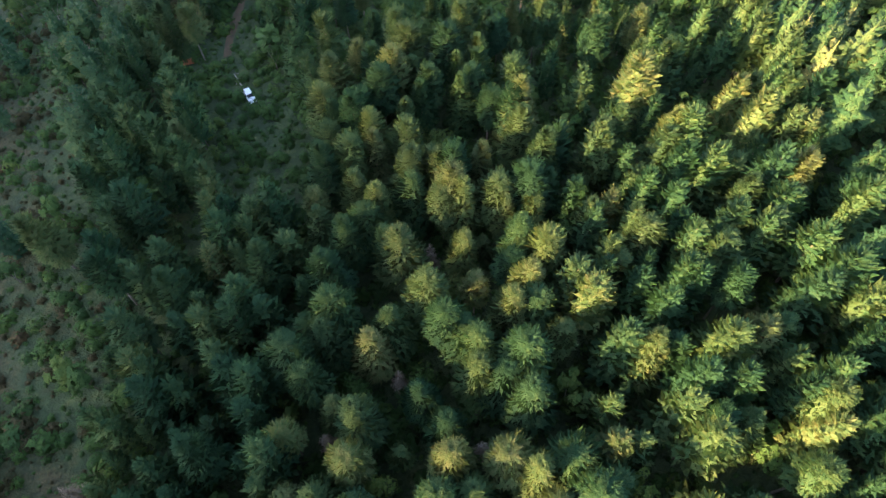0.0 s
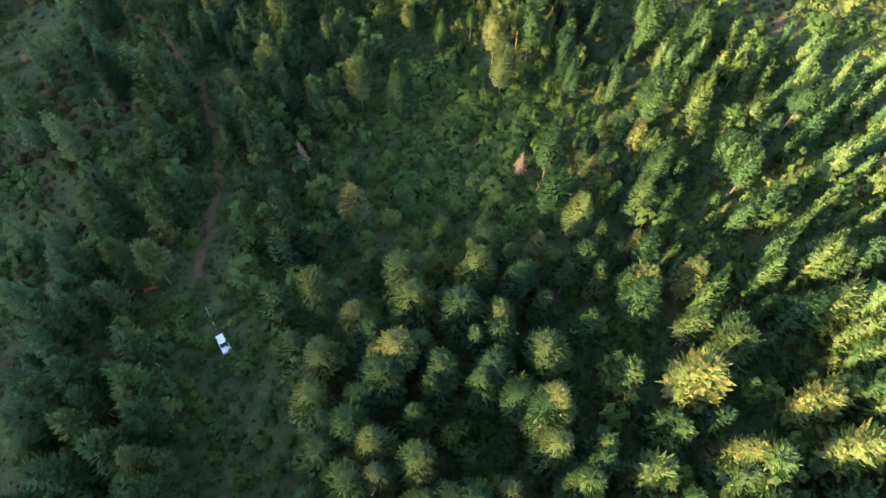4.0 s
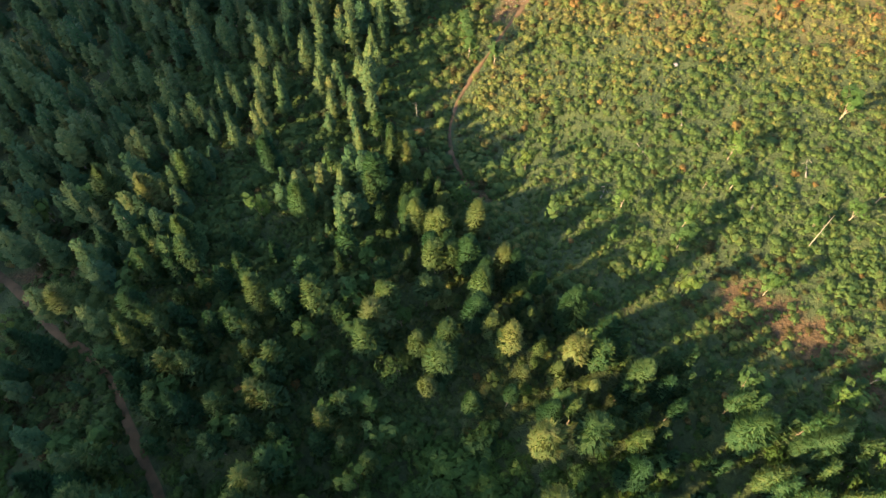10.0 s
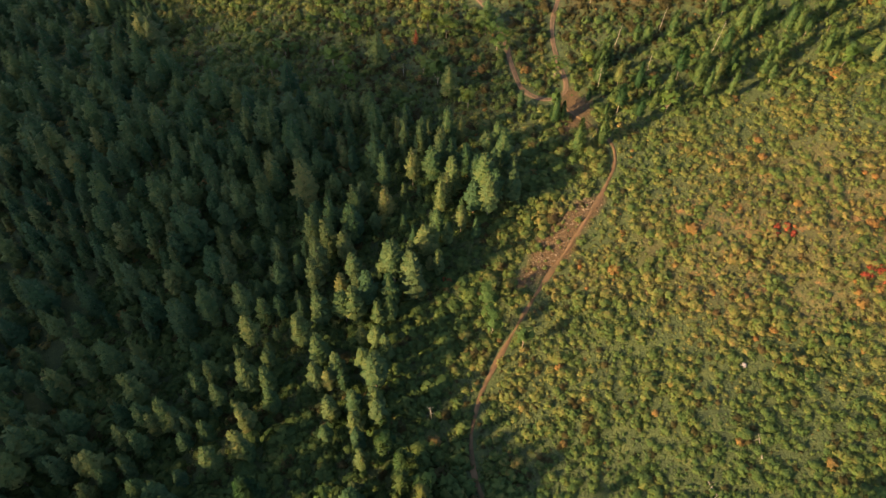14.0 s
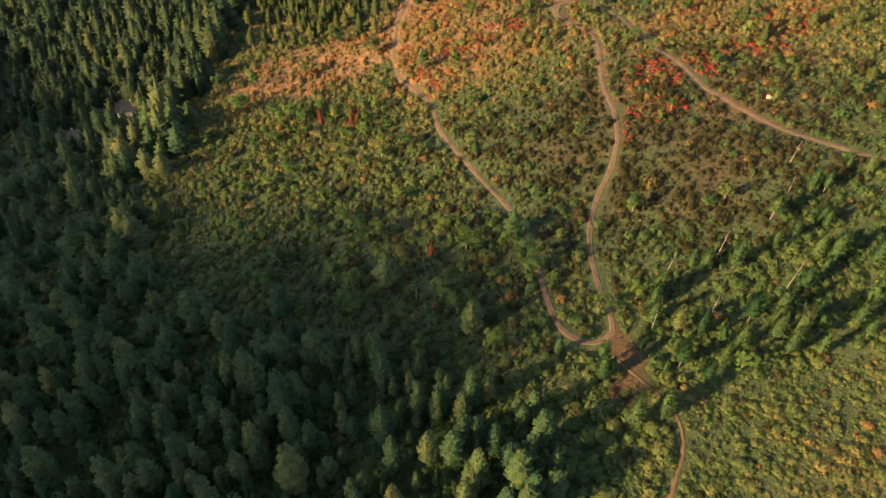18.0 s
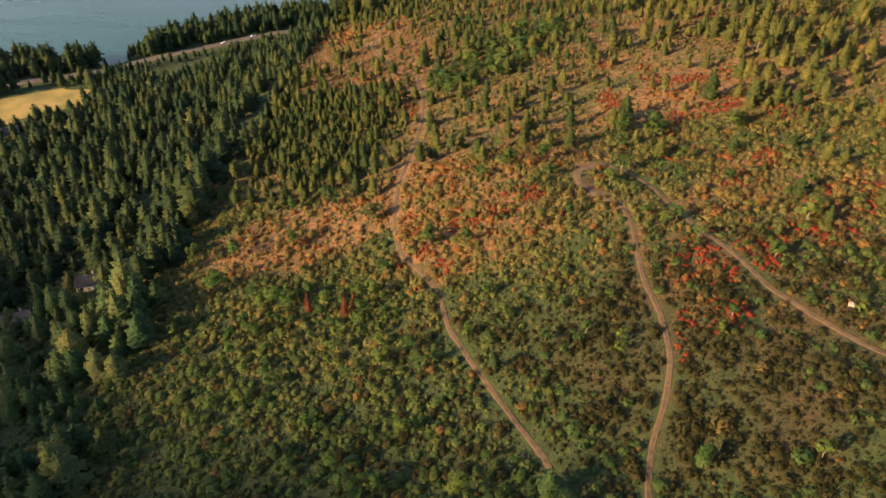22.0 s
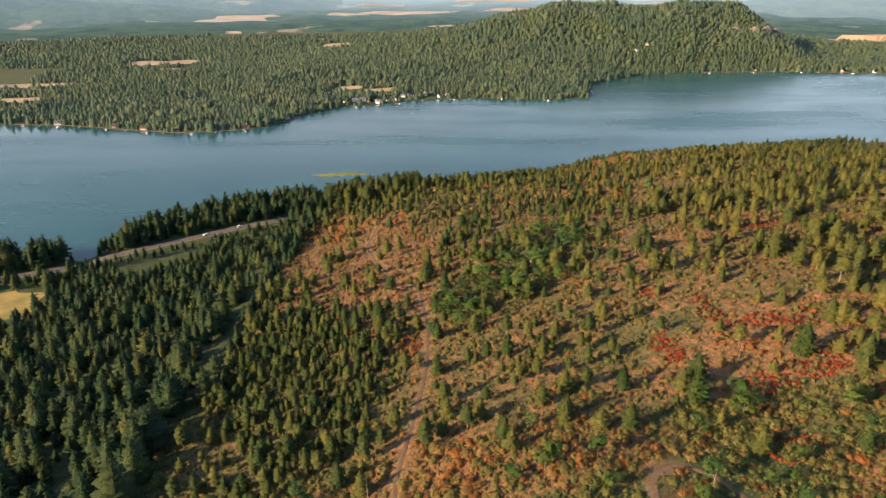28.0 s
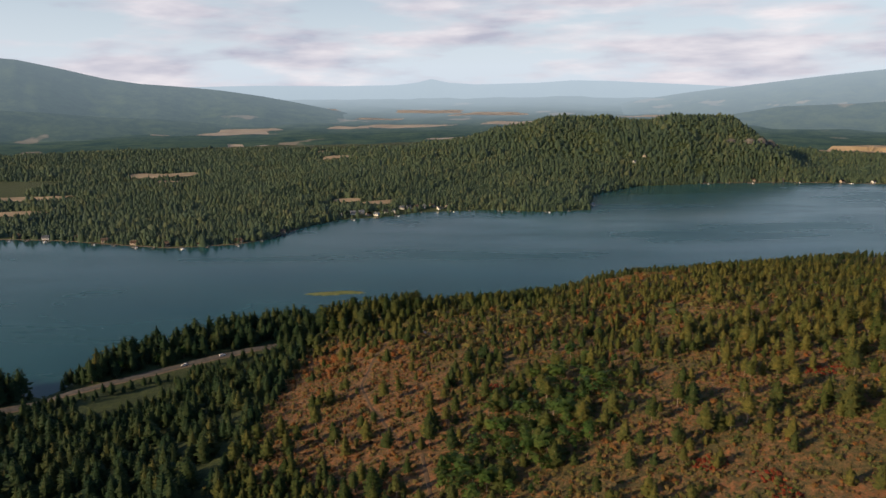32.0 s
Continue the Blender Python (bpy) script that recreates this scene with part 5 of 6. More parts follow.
mid = (rest[:, 1] < 350)
close = (np.abs(rest[:, 0] + 2) < 68) & (rest[:, 1] < 215) | (rest[:, 0] > 24) & (rest[:, 0] < 110) & (rest[:, 1] > 315) & (rest[:, 1] < 405)
sow("fir_stand", near_firs, rest[close], [bark, needles], "close stand of dark green firs with sunlit tops", "woodland", 10)
mid &= ~close
sow("conifer_wood", mid_firs, rest[mid & (rest[:, 0] < 40)], [bark, wood_needles], "dense wood of dark green firs", "woodland", 11)
sow("fir_wood", mid_firs, rest[mid & (rest[:, 0] >= 40)], [bark, needles], "sunlit wood of green firs beyond the clearing's rim", "woodland", 15)
slope = ~mid & ~close & (rest[:, 1] > 400) & (rest[:, 0] > -112) & (rest[:, 1] < 1000)
valley = ~mid & ~slope & ~close
upper_valley = valley & (rest[:, 1] < 500)
sow("hillside_wood", low_firs, rest[upper_valley], [bark, wood_needles], "dense green fir wood beside the open hillside", "woodland", 18)
valley &= ~upper_valley
sow("valley_wood", low_firs, rest[valley], [bark, shaded_valley_needles], "dense dark wood of firs down to the lake road", "woodland", 14)
sow("hillside_pines", round_pines, rest[slope], [bark, pine_needles], "scattered olive-green pines on the hillside above the lake", "woodland", 12)
bm_ = broad[ob_[60:]]
sow("broadleaf_wood", low_broad, bm_, [bark, leaves], "thicket of green broad-leaved trees", "woodland", 13)

# shrubs: denser where the flight passes nearer
for x0, x1, y0, y1, cell, grow, name, seed in ((-110, 130, -20, 170, 1.8, 1.35, "wood_shrubs", 20), (-100, 135, 170, 335, 1.08, 0.68, "clearing_shrubs", 21), (-125, 150, 335, 545, 1.36, 1.12, "hillside_shrubs", 22),
                                               (-120, 230, 545, 800, 1.6, 0.85, "upper_shrubs", 23), (-120, 330, 800, 1000, 3.0, 2.0, "ridge_shrubs", 24)):
    kinds = shrubs if y0 < 100 else small_shrubs if y0 < 500 else far_shrubs
    x, y = scatter(rng, x0, x1, y0, y1, cell)
    fir, _, chance, orange, bare, _ = zones(x, y)
    ok = (rng.random(len(x)) < chance) & (on_ways(x, y) > np.where(y < 335, 1.0, 2.0)) & (line(x, NEAR_SHORE) - y > 5)
    x, y, orange = x[ok], y[ok], orange[ok]
    size = grow * (0.42 + 1.6 * rng.random(len(x)) ** 3.2) * (1 + 0.4 * waves(x, y, 9.0, 2.0)) * (1 + 0.5 * spot(x, y, 2, 146, 24, 28, 20)) * (1 + 0.5 * ((x < line(y, WOOD_RIM) + 18) & (y > 170) & (y < 335)))
    # lower slope greener, and darkened in place of soft shade
    tn = np.clip(rng.normal(0.33, 0.13, len(x)) + 0.20 * waves(x, y, 14.0, 5.0) + 0.16 * (y < 170) - 0.15 * ((y > 170) & (y < 335)) + 0.3 * (orange - 0.2) + 0.2 * (y > 335) - 0.30 * (y > 335) * smooth(480, 400, y) - 0.26 * spot(x, y, 66, 214, 60, 30, -20) - 0.22 * spot(x, y, 75, 415, 56, 50, 10) - 0.30 * spot(x, y, 48, 436, 34, 46) - 0.16 * (x < line(y, WOOD_RIM) + 12) * (y > 170) * (y < 335) + 0.17 * smooth(225, 275, y + 0.35 * x) * ((x > -4) & (y < 335)), 0, 1)
    w = rng.uniform(1.0, 1.6, len(x)) * (1.25 if y0 == 170 else 1.0)
    dry = rng.random(len(x)) < np.where(y < 170, 0.0, np.where(y < 335, 0.008, 0.02)) + np.where(y > 545, 0.30, np.where(y < 335, 0.09, 0.26)) * orange**1.5
    rows = np.stack([x, y, size, w, tn], -1)
    # brown heath; thickened near (66, 424) to stand in for shade as well
    brown = rng.random(len(x)) < 0.64 * spot(x, y, 66, 424, 54, 46, 10) + 0.30 * spot(x, y, 10, 405, 70, 55) + 0.45 * spot(x, y, -95, 110, 32, 130, 12) + 0.35 * spot(x, y, 62, 188, 26, 12, -35) + 0.10 * (y > 225)
    brown &= ~dry
    if brown.any():
        sow("heath_" + name, kinds, rows[brown] * np.array((1, 1, 0.85, 1, 1)), [bark, heath_leaves], "low dark brown heath shrubs between the green ones", "shrubs", seed + 60)
    dry |= brown
    sow(name, kinds, rows[~dry], [bark, leaves if y0 < 100 else shrub_leaves], "green and yellowing shrubs covering the ground", "shrubs", seed)
    dry &= ~brown
    if dry.any():
        sow("dry_" + name, kinds, rows[dry], [bark, dry_leaves], "rusty orange autumn shrubs and bracken", "shrubs", seed + 40)

RED_PATCHES = [(122, 473, 8, 5), (162, 535, 10, 6), (46, 426, 3, 5), (78, 522, 9, 6), (107, 510, 10, 6), (88, 499, 8, 5), (61, 453, 10, 8), (58, 435, 9, 6), (78, 457, 8, 9), (96, 463, 12, 7), (83, 550, 8, 5), (141, 680, 10, 5), (2, 498, 7, 5), (-7, 496, 5, 4), (-24, 489, 7, 5), (-15, 477, 5, 5),
               (15, 504, 8, 5), (64, 467, 5, 8), (100, 556, 9, 6), (83, 602, 4, 14), (94, 586, 10, 4), (104, 581, 8, 3), (62, 580, 5, 10), (70, 622, 6, 5), (-30, 618, 4, 8), (7, 724, 6, 6), (120, 540, 10, 7), (115, 480, 12, 8), (85, 275, 3, 3), (70, 290, 3, 2), (-8, 287, 1.2, 1.2), (-27, 505, 4, 8)]
red_rows = []
for cx, cy, rx, ry in RED_PATCHES:
    for _ in range(int(4 + 0.50 * rx * ry * 3.14)):
        a, q = rng.uniform(0, 6.283), rng.random() ** 0.55 * 1.1
        red_rows.append((cx + rx * q * math.cos(a), cy + ry * q * math.sin(a), rng.uniform(0.42, 0.95), rng.uniform(1.2, 1.9), rng.random()))
red_rows = np.array(red_rows)
red_rows = red_rows[on_ways(red_rows[:, 0], red_rows[:, 1]) > 1.8]
sow("red_shrubs", small_shrubs, red_rows, [bark, red_leaves], "bright red autumn sumac shrubs", "shrubs", 31)

# loose stones on the bare strip along the path
stone = rng.normal(size=(9, 6, 3))
stone_shapes = []
for k in range(3):
    v = np.array([(1, 0, 0), (0.2, 1, 0), (-1, 0.1, 0), (0, -1, 0.1), (0.1, 0, 0.75), (0, 0.1, -0.5)]) + 0.22 * stone[k]
    f = np.array([(0, 1, 4), (1, 2, 4), (2, 3, 4), (3, 0, 4), (1, 0, 5), (2, 1, 5), (3, 2, 5), (0, 3, 5)])
    stone_shapes.append(rounded((v, f, np.zeros(len(f), int)), "bush", 0.3))
along, aside = rng.uniform(-15, 15, 420), rng.normal(0, 2.0, 420)
stones = np.stack([20 + 0.67 * along - 0.74 * aside, 296 + 0.74 * along + 0.67 * aside, rng.uniform(0.08, 0.22, 420), rng.uniform(0.8, 1.4, 420), rng.random(420)], -1)
sow("scree", stone_shapes, stones, [gravel], "loose brown stones on a bare earth strip", "stones", 44)

# woods round about, past the edges of the flight's view
rng = np.random.default_rng(71)
x, y = scatter(rng, -520, 560, -190, 700, 6.4)
seen = np.abs(x + 10) < 113 + 0.62 * np.maximum(y - 120, 0)
ok = (~seen | (y < -38)) & (rng.random(len(x)) < 0.72 + 0.4 * waves(x, y, 50.0, 5.0)) & (on_ways(x, y) > 3) & (line(x, NEAR_SHORE) - y > 60)
around = np.stack([x, y, 8 + 6 * rng.random(len(x)), rng.uniform(1.0, 1.6, len(x)), np.clip(rng.normal(0.4, 0.2, len(x)), 0, 1)], -1)[ok]
sow("outer_wood", far_firs, around, [bark, needles], "wide fir woods round the clearing and hillside", "woodland", 17)

for x0, x1 in ((-230, -106), (132, 290)):
    x, y = scatter(rng, x0, x1, -40, 545, 3.4)
    ok = (rng.random(len(x)) < 0.85) & (on_ways(x, y) > 2)
    sow("outer_shrubs", far_shrubs, np.stack([x, y, rng.uniform(0.7, 2.0, len(x)), rng.uniform(1.2, 1.8, len(x)), np.clip(rng.normal(0.4, 0.18, len(x)), 0, 1)], -1)[ok], [bark, shrub_leaves], "green and yellowing shrubs between the outer firs", "shrubs", 72)

# the woods beyond the lake
x, y = scatter(rng, -1300, 1700, 1900, 2560, 7.6)
xs, ys = scatter(rng, -800, 1250, 1262, 1900, 5.5)
x, y = np.r_[x, xs], np.r_[y, ys]
far = y - line(x, FAR_SHORE)
ok = (far > 4) & (rng.random(len(x)) < 0.9 + 0.6 * waves(x, y, 90.0, 3.0)) & (np.abs(np.arctan2(x, y - 400)) < 0.66)
ok &= ~((far < 42) & (x > -165) & (x < 10) & (rng.random(len(x)) < 0.8))
for cx, cy, rx, ry, turn in FIELDS[1:]:
    ok &= spot(x, y, cx, cy - 0.25 * ry, rx * 1.2, ry * 1.6, turn, 0.1) < 0.5
far_rows = np.stack([x, y, (6.0 + 7.0 * rng.random(len(x)) ** 2.6) * (1 + 0.3 * waves(x, y, 60.0, 4.0) + 0.25 * waves(x, y, 23.0, 1.0)), rng.uniform(1.2, 2.1, len(x)) * np.where(y > 1900, 1.3, 1.0), np.clip(rng.normal(0.36, 0.27, len(x)) + 0.38 * waves(x, y, 110.0, 6.0), 0, 1)], -1)[ok]
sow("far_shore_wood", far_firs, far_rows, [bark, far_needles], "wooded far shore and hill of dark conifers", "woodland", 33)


# ---- small things ----
def cyl_bm(r0, r1, length, sides=10, m=None):
    bm = bmesh.new()
    bmesh.ops.create_cone(bm, cap_ends=True, segments=sides, radius1=r0, radius2=r1, depth=length, matrix=m or Matrix())
    return bm


def placed(ob, x, y, turn=0.0, up=0.0):
    ob.matrix_basis = pose(x, y, float(ground_z(x, y)) + up, 0, 0, turn)
    return ob


def car(label, paint):
    """A small estate car with wheels on the ground, nose along +x."""
    base = tagged(new("car"), label, "car")
    body = bmesh.new()
    side = [(-2.25, 0.42), (-2.28, 0.85), (-2.12, 1.02), (-1.95, 1.55), (-1.6, 1.66), (0.15, 1.64), (0.95, 1.08), (2.05, 0.95), (2.26, 0.72), (2.24, 0.40)]
    rings = []
    for y, pinch in ((-0.88, 0.0), (-0.80, 0.0), (0.80, 0.0), (0.88, 0.0)):
        rings.append([body.verts.new((x * (0.985 if abs(y) > 0.85 else 1), y * (0.80 if z > 1.3 else 0.95 if z > 1.0 else 1), z - (0.03 if abs(y) > 0.85 else 0))) for x, z in side])
    for a, b in zip(rings, rings[1:]):
        for i in range(len(side)):
            j = (i + 1) % len(side)
            body.faces.new((a[i], b[i], b[j], a[j]))
    body.faces.new(rings[0])
    body.faces.new(rings[-1][::-1])
    bmesh.ops.recalc_face_normals(body, faces=body.faces[:])
    part("body", body, paint, base)
    for name, x0, x1, z0, z1 in (("windscreen", 0.22, 0.90, 1.60, 1.14), ("rear_window", -1.97, -2.08, 1.50, 1.12)):
        bm = bmesh.new()
        off = 0.03 if x0 > 0 else -0.03
        bm.faces.new([bm.verts.new(p) for p in ((x0 + off, -0.62, z0 + 0.03), (x1 + off, -0.72, z1 + 0.03), (x1 + off, 0.72, z1 + 0.03), (x0 + off, 0.62, z0 + 0.03))])
        bmesh.ops.solidify(bm, geom=bm.faces[:], thickness=0.01)
        part(name, bm, dark_glass, base)
    for s in (-1, 1):
        for x0, x1 in ((-1.75, -0.75), (-0.65, 0.35)):
            bm = bmesh.new()
            bm.faces.new([bm.verts.new((x, s * y, z)) for x, y, z in ((x0, 0.85, 1.12), (x1 + (0.25 if x1 > 0 else 0), 0.85, 1.12), (x1 - 0.1, 0.74, 1.52), (x0 + 0.06, 0.74, 1.52))])
            bmesh.ops.solidify(bm, geom=bm.faces[:], thickness=0.012)
            part("side_window", bm, dark_glass, base)
        bm = box_bm(0.05, 0.30, 0.14, 2.23, s * 0.62, 0.76, 0.02)
        part("headlight", bm, white_boards, base, "clear headlight")
        for x in (-1.4, 1.38):
            wheel = part("wheel", cyl_bm(0.33, 0.33, 0.22, 16, pose(x, s * 0.80, 0.33, 90)), rubber, base)
            part("rim", cyl_bm(0.19, 0.17, 0.24, 10, pose(x, s * 0.80, 0.33, 90)), grey_roof, wheel)
    return base


parked = placed(car("white estate car parked on grass in a forest clearing", white_paint), -42, 95.6, -58, 0.05)
parked.matrix_basis = parked.matrix_basis @ Matrix.Diagonal((0.86, 0.93, 0.94, 1))
for x, y, turn in ((-181, 897.4, 33), (-204, 880.5, 213)):
    placed(car("light car driving on the lake road", white_paint), x, y, turn, 0.55)


def fallen_log(x, y, length, thick, turn, label):
    """A bleached trunk on the ground with a few stubs of limbs."""
    base = placed(tagged(new("fallen_log"), label, "log"), x, y, turn, thick * 0.8)
    trunk = cyl_bm(thick, thick * 0.45, length, 8, pose(0, 0, 0, 0, 90))
    for v in trunk.verts:
        v.co.y += 0.10 * math.sin(v.co.x * 1.3)
        v.co.z += 0.05 * math.sin(v.co.x * 2.1)
    part("trunk", trunk, grey_wood, base)
    for i in range(4):
        px = length * (i / 6 - 0.1)
        part("limb", cyl_bm(thick * 0.3, thick * 0.08, 1.3, 5, pose(px, 0.45 * (-1) ** i, 0.35, 60 * (-1) ** i, 30)), grey_wood, base)
    return base


fallen_log(-45.5, 101, 5.2, 0.22, 122, "bleached grey fallen trunk on the clearing's grass")
for x, y, length, turn in ((62, 160, 7, 40), (44, 96, 9, 25), (52, 104, 8, 40), (60, 215, 6, 55), (72, 222, 5, 70), (40, 232, 5, 110), (30, 222, 4, 60), (50, 240, 5, 80)):
    fallen_log(x, y, length, 0.16, turn, "pale dead trunk lying among shrubs")


def snag(x, y, h, lean, label):
    """A standing dead trunk with short broken limbs."""
    base = tagged(new("dead_snag"), label, "dead tree", "standing dead trunks")
    base.matrix_basis = pose(x, y, float(ground_z(x, y)) - 0.1, lean, lean * 0.5, x * 13 % 360)
    part("trunk", cyl_bm(0.10, 0.03, h, 8, pose(0, 0, h / 2)), grey_wood, base)
    for i in range(6):
        z, a = h * (0.4 + 0.1 * i), 2.4 * i
        part("limb", cyl_bm(0.03, 0.01, 1.2 - 0.12 * i, 5, pose(0.6 * math.cos(a), 0.6 * math.sin(a), z, 0, 68, math.degrees(a))), grey_wood, base)
    return base


for x, y, h, lean in ((67, 203, 11, 4), (79, 384, 12, 6), (60, 372, 9, 3), (46, 368, 8, -5), (52, 352, 10, 8), (72, 358, 11, -4), (38, 350, 7, 3), (-12, 252, 6, 2), (70, 345, 9, 10), (-20, 368, 5, 2), (88, 402, 8, 5), (-58, 455, 9, 2), (-40, 530, 8, 2),
                      (98, 470, 9, 12), (80, 565, 8, 3), (22, 138, 7, 12), (17, 128, 6, -8)):
    snag(x, y, h, lean, "pale bare standing dead trunk with broken limbs")


def boulder(x, y, size):
    r = random.Random(int(x * 7 + y))
    bm = bmesh.new()
    bmesh.ops.create_icosphere(bm, subdivisions=2, radius=size)
    for v in bm.verts:
        v.co *= 1 + r.uniform(-0.16, 0.16)
        v.co.z *= 0.62
    ob = tagged(part("boulder", bm, rock), "pale weathered boulder among shrubs", "rock", "boulders")
    return placed(ob, x, y, 0, size * 0.25)


for x, y, size in ((19.5, 371, 0.7), (92, 432, 1.0), (52, 257, 0.6), (4, 494, 0.6), (-30, 855, 2.2), (-26, 848, 1.6), (98, 448, 0.6)):
    boulder(x, y, size)

def outcrop(x, y, wide, tall):
    """A broken rock face: a faceted block, ledged and cracked."""
    r = random.Random(int(x * 3 + y))
    bm = bmesh.new()
    bmesh.ops.create_icosphere(bm, subdivisions=3, radius=1)
    for v in bm.verts:
        k = 1 + 0.10 * math.sin(9 * v.co.z + 3 * v.co.x) + r.uniform(-0.10, 0.10)
        v.co.x, v.co.y, v.co.z = v.co.x * wide * k, v.co.y * wide * 0.6 * k, v.co.z * tall * (1 + r.uniform(-0.06, 0.06))
    ob = tagged(part("rock_outcrop", bm, shaded_rock), "grey broken rock face on the wooded hill", "rock", "rock faces of the hill")
    return placed(ob, x, y, r.uniform(-20, 20), tall * 0.1)


for x, y, wide, tall in ((742, 1975, 13, 13), (775, 1985, 15, 15), (806, 2000, 13, 15), (832, 2020, 11, 12), (700, 1980, 10, 10), (860, 2050, 9, 9)):
    outcrop(x, y, wide, tall)

heap = bmesh.new()
bmesh.ops.create_grid(heap, x_segments=14, y_segments=10, size=1)
for v in heap.verts:
    d = max(abs(v.co.x), abs(v.co.y))
    v.co.z = 0.7 * (1 - d**3) * (0.8 + 0.25 * math.sin(v.co.x * 5 + v.co.y * 3)) + 0.03
    v.co.x, v.co.y = v.co.x * 1.8, v.co.y * 1.1
bmesh.ops.solidify(heap, geom=heap.faces[:], thickness=0.02)
placed(tagged(part("tarp", heap, orange_cloth), "faded orange tarp over a low heap in the grass", "tarp"), -59, 109, 20)


def house(wall_mat, roof_mat, label, w=9.0, d=7.0, h=3.2, rise=2.4, windows=True):
    """A gabled house, ridge along x."""
    base = tagged(new("house"), label, "house", "houses round the lake")
    bm = bmesh.new()
    a = [bm.verts.new((sx * w / 2, sy * d / 2, z)) for z in (-1.5, h) for sx, sy in ((-1, -1), (1, -1), (1, 1), (-1, 1))]
    g = [bm.verts.new((sx * w / 2, 0, h + rise)) for sx in (-1, 1)]
    for q in ((0, 1, 5, 4), (2, 3, 7, 6)):
        bm.faces.new([a[i] for i in q])
    bm.faces.new((a[1], a[2], a[6], g[1], a[5]))
    bm.faces.new((a[3], a[0], a[4], g[0], a[7]))
    bm.faces.new((a[3], a[2], a[1], a[0]))
    part("wall", bm, wall_mat, base)
    roof = bmesh.new()
    for s in (-1, 1):
        vs = [roof.verts.new(p) for p in ((-w / 2 - 0.5, 0, h + rise + 0.12), (w / 2 + 0.5, 0, h + rise + 0.12), (w / 2 + 0.5, s * (d / 2 + 0.6), h - 0.35), (-w / 2 - 0.5, s * (d / 2 + 0.6), h - 0.35))]
        roof.faces.new(vs if s < 0 else vs[::-1])
    bmesh.ops.solidify(roof, geom=roof.faces[:], thickness=0.18)
    part("roof", roof, roof_mat, base)
    part("chimney", box_bm(0.7, 0.7, 1.6, w * 0.2, 0.6, h + rise + 0.2, 0.04), rock, base)
    if windows:
        for x in (-w * 0.28, w * 0.28):
            for s in (-1, 1):
                part("window", box_bm(1.3, 0.08, 1.2, x, s * (d / 2 + 0.02), h * 0.55), dark_glass, base)
        part("door", box_bm(0.95, 0.08, 2.05, 0, -(d / 2 + 0.02), 1.0), timber, base)
    return base


cottage = house(white_boards, grey_roof, "small white lakeside house with a grey metal roof")
cabin = house(timber, brown_roof, "brown timber cabin with a dark shingle roof")
HOMES = [(-152, 504, 10, 0), (-139, 507, 95, 1), (-234, 608, 60, 0), (-172, 486, 20, 1), (-330, 700, 30, 1), (-298, 702, 25, 0)]
shore_rng = random.Random(12)
VILLAGE = [(-158 + 13 * i, 12 + shore_rng.uniform(0, 34)) for i in range(14)]
HOMES += [(x, float(line(x, FAR_SHORE)) + off, shore_rng.uniform(0, 180), i % 2 * (shore_rng.random() < 0.6)) for i, (x, off) in enumerate(VILLAGE)]
HOMES += [(x, float(line(x, FAR_SHORE)) + shore_rng.uniform(7, 16), shore_rng.uniform(-20, 20), shore_rng.random() < 0.7) for x in range(-600, -230, 46)]
HOMES += [(x, float(line(x, FAR_SHORE)) + shore_rng.uniform(7, 18), shore_rng.uniform(-20, 20), shore_rng.random() < 0.7) for x in range(560, 1130, 60)]
HOMES += [(240, 1560, 20, 0), (265, 1548, 50, 0), (330, 1712, 10, 0), (440, 1880, 30, 0), (470, 1905, 60, 1), (-905, 2120, 20, 0), (-930, 2125, 0, 0)]
first = {0: True, 1: True}
for x, y, turn, kind in HOMES:
    kind = int(kind)
    m = pose(x, y, float(ground_z(x, y)) + 0.1, 0, 0, turn)
    if first[kind]:
        (cottage, cabin)[kind].matrix_basis = m
        first[kind] = False
    else:
        copy_thing((cottage, cabin)[kind], m)


def dock():
    base = tagged(new("dock"), "narrow wooden boat dock on posts in the lake", "dock", "docks")
    part("deck", box_bm(1.6, 9, 0.2, 0, -3.5, 0.5), grey_wood, base)
    part("platform", box_bm(4, 2.4, 0.2, 0, -8.6, 0.504), grey_wood, base)
    for x in (-0.7, 0.7):
        for y in (-1, -4.5, -8):
            part("post", cyl_bm(0.12, 0.12, 3.0, 6, pose(x, y, -0.4)), timber, base)
    return base


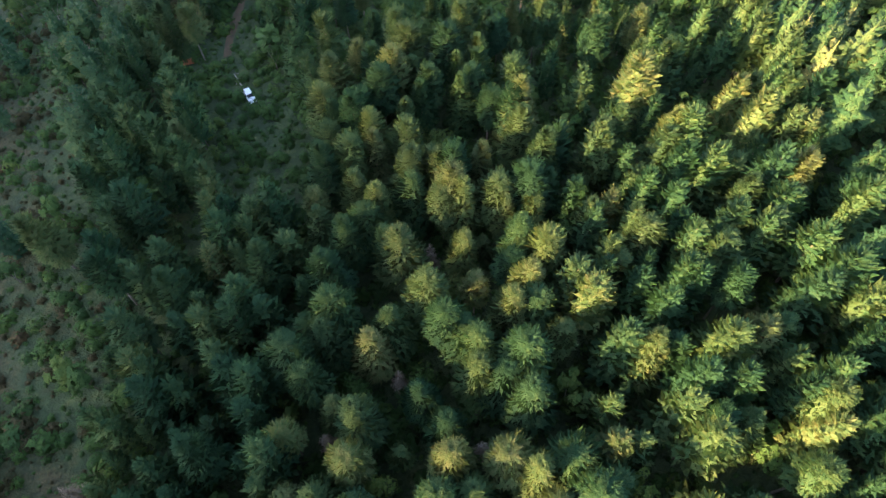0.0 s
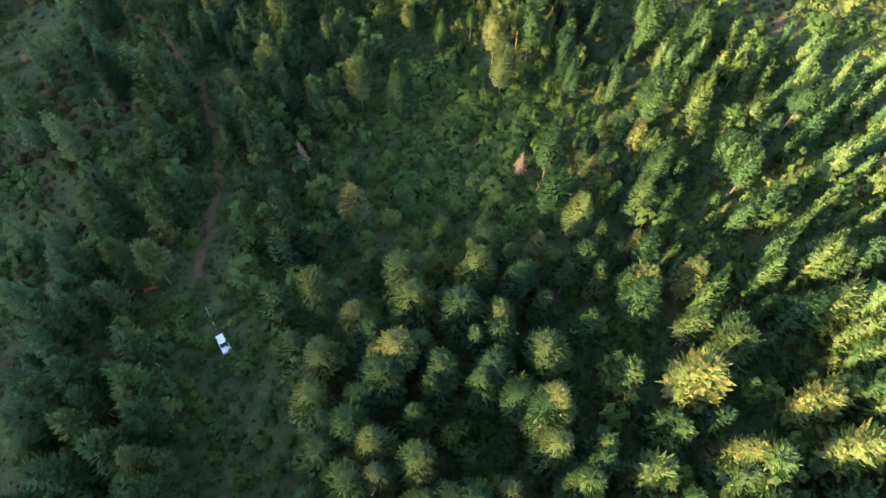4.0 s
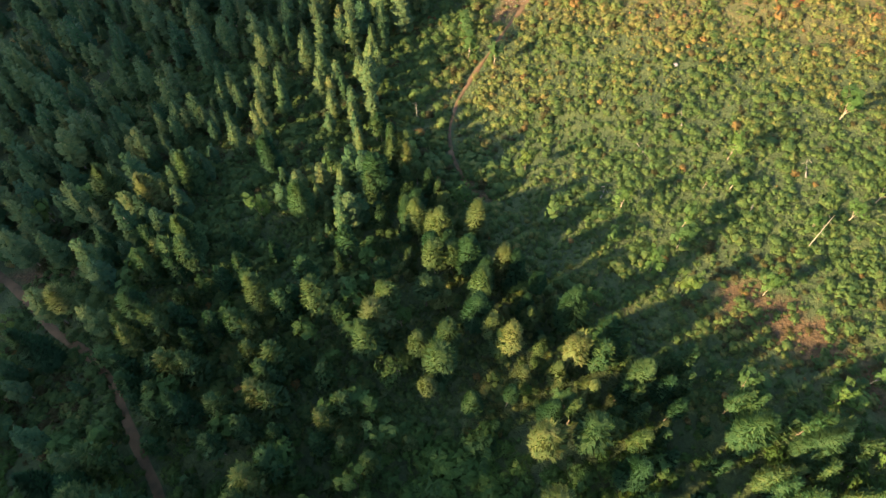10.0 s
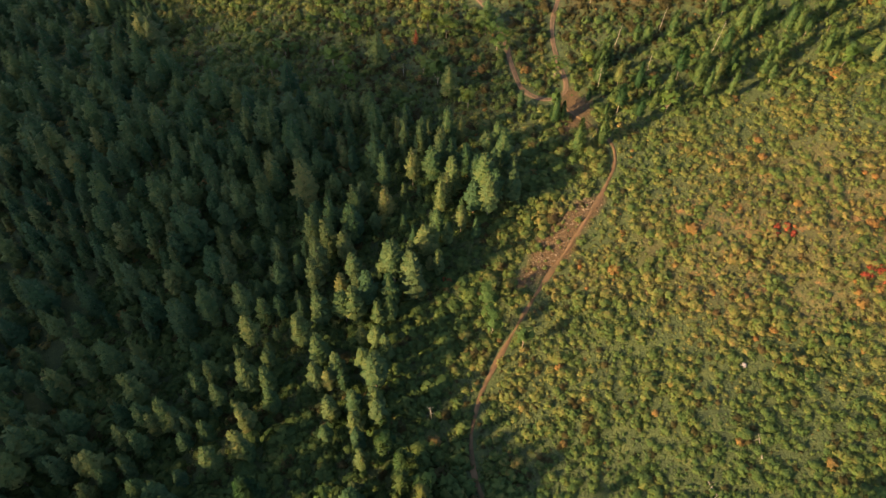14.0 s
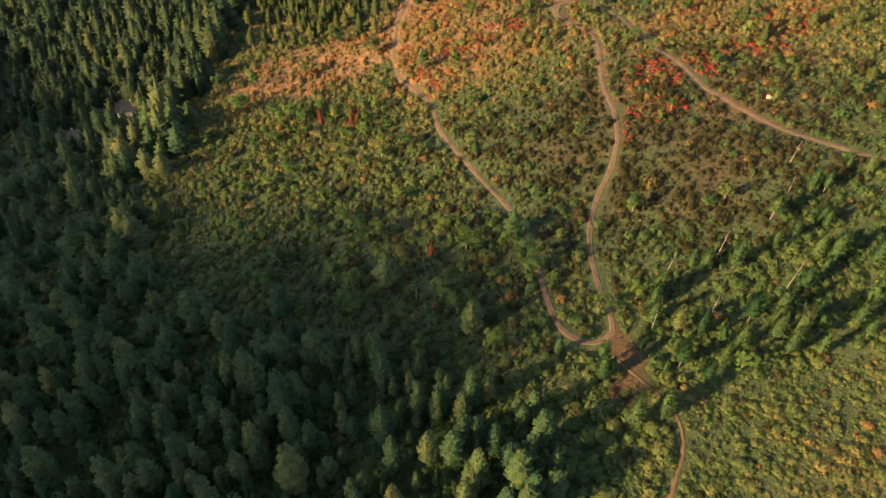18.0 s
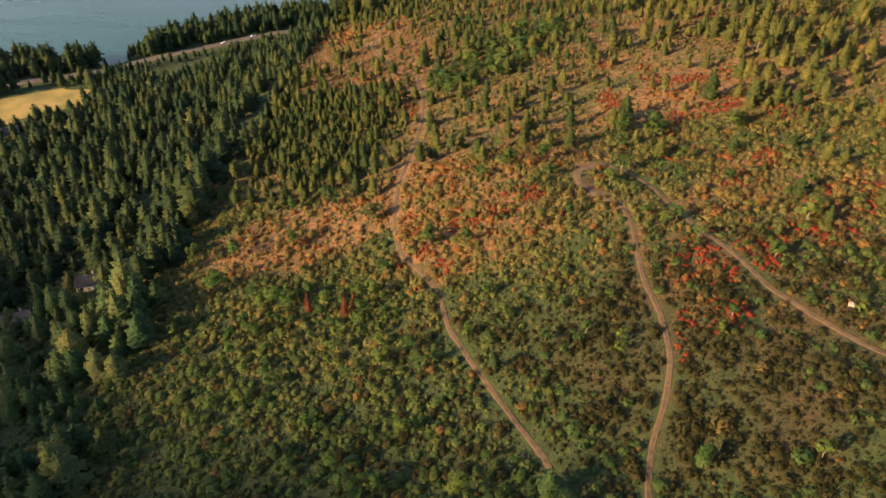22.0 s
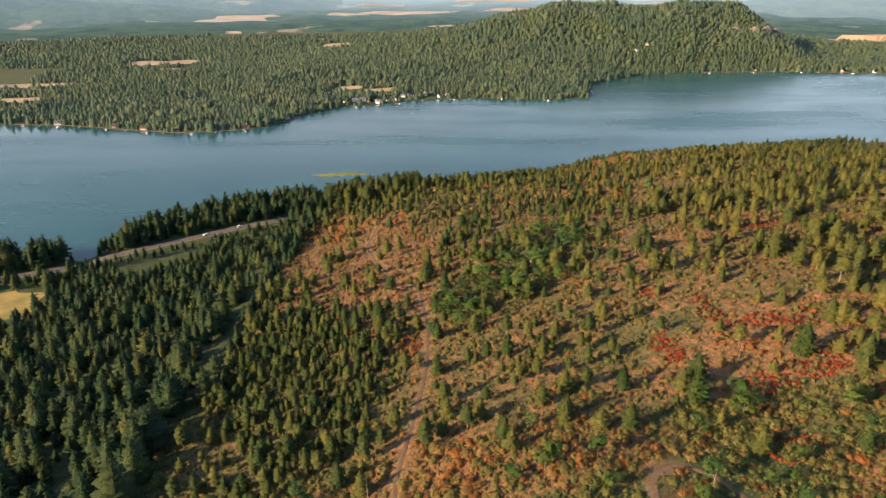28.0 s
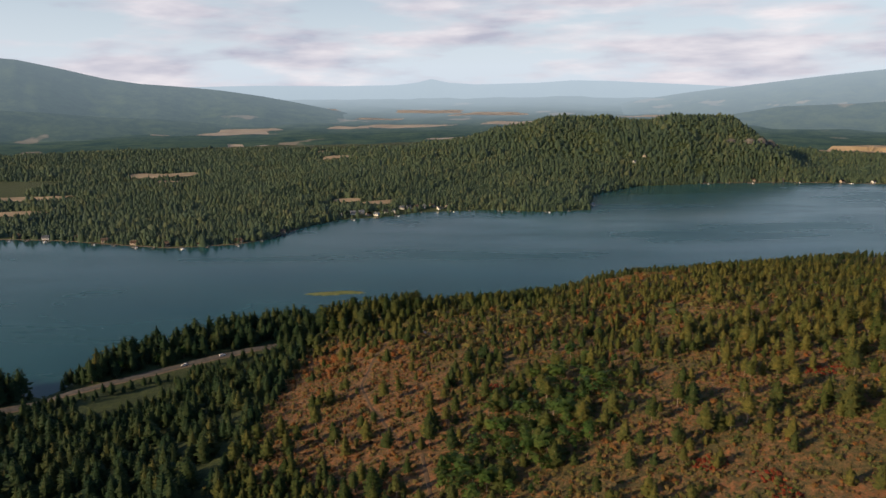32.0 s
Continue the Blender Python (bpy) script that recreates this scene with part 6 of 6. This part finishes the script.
def boat():
    base = tagged(new("boat"), "small white motor boat moored by the shore", "boat", "boats")
    hull = bmesh.new()
    rows = []
    for t in (0, 0.35, 0.7, 0.9, 1.0):
        wdt = 1.1 * (1 - t**3) + 0.03
        rows.append([hull.verts.new(p) for p in ((t * 6 - 3, -wdt, 0.75 + 0.2 * t), (t * 6 - 3, -0.5 * wdt, -0.1), (t * 6 - 3, 0.5 * wdt, -0.1), (t * 6 - 3, wdt, 0.75 + 0.2 * t))])
    for a, b in zip(rows, rows[1:]):
        for i in range(4):
            hull.faces.new((a[i], a[(i + 1) % 4], b[(i + 1) % 4], b[i]))
    hull.faces.new(rows[0][::-1])
    hull.faces.new(rows[-1])
    bmesh.ops.recalc_face_normals(hull, faces=hull.faces[:])
    part("hull", hull, white_paint, base)
    part("cabin", box_bm(1.6, 1.5, 0.8, -0.2, 0, 1.15, 0.12), white_paint, base)
    part("windscreen", box_bm(0.06, 1.3, 0.4, 0.75, 0, 1.3), dark_glass, base)
    return base


the_dock, the_boat = dock(), boat()
berths = [(x + shore_rng.uniform(-7, 7)) for x in (*range(-610, -225, 33), *range(-150, 250, 40), *range(570, 1120, 48))]
for i, x in enumerate(berths):
    y = float(line(x, FAR_SHORE))
    m = pose(x, y + 1, 0, 0, 0, shore_rng.uniform(-15, 15))
    if i == 0:
        the_dock.matrix_basis = m
    else:
        copy_thing(the_dock, m)
    if i % 2 == 0:
        m = pose(x + 5, y - 10, 0.05, 0, 0, shore_rng.uniform(60, 120))
        if i == 0:
            the_boat.matrix_basis = m
        else:
            copy_thing(the_boat, m)

# reed island off the near shore
isl = bmesh.new()
bmesh.ops.create_grid(isl, x_segments=36, y_segments=12, size=1)
for v in isl.verts:
    d = math.hypot(v.co.x, v.co.y)
    v.co.z = 1.1 * (1 - d**2) + 0.25 * math.sin(v.co.x * 17 + 3 * v.co.y) * math.cos(v.co.y * 11)
    v.co.x, v.co.y = v.co.x * 36 + 2 * math.sin(v.co.y * 4), v.co.y * 8 + 1.5 * math.sin(v.co.x * 5)
ob = tagged(part("island", isl, reed), "flat green reed island off the shore", "island", kind="structure")
ob.matrix_basis = pose(-118, 1064, -0.4, 0, 0, 2)
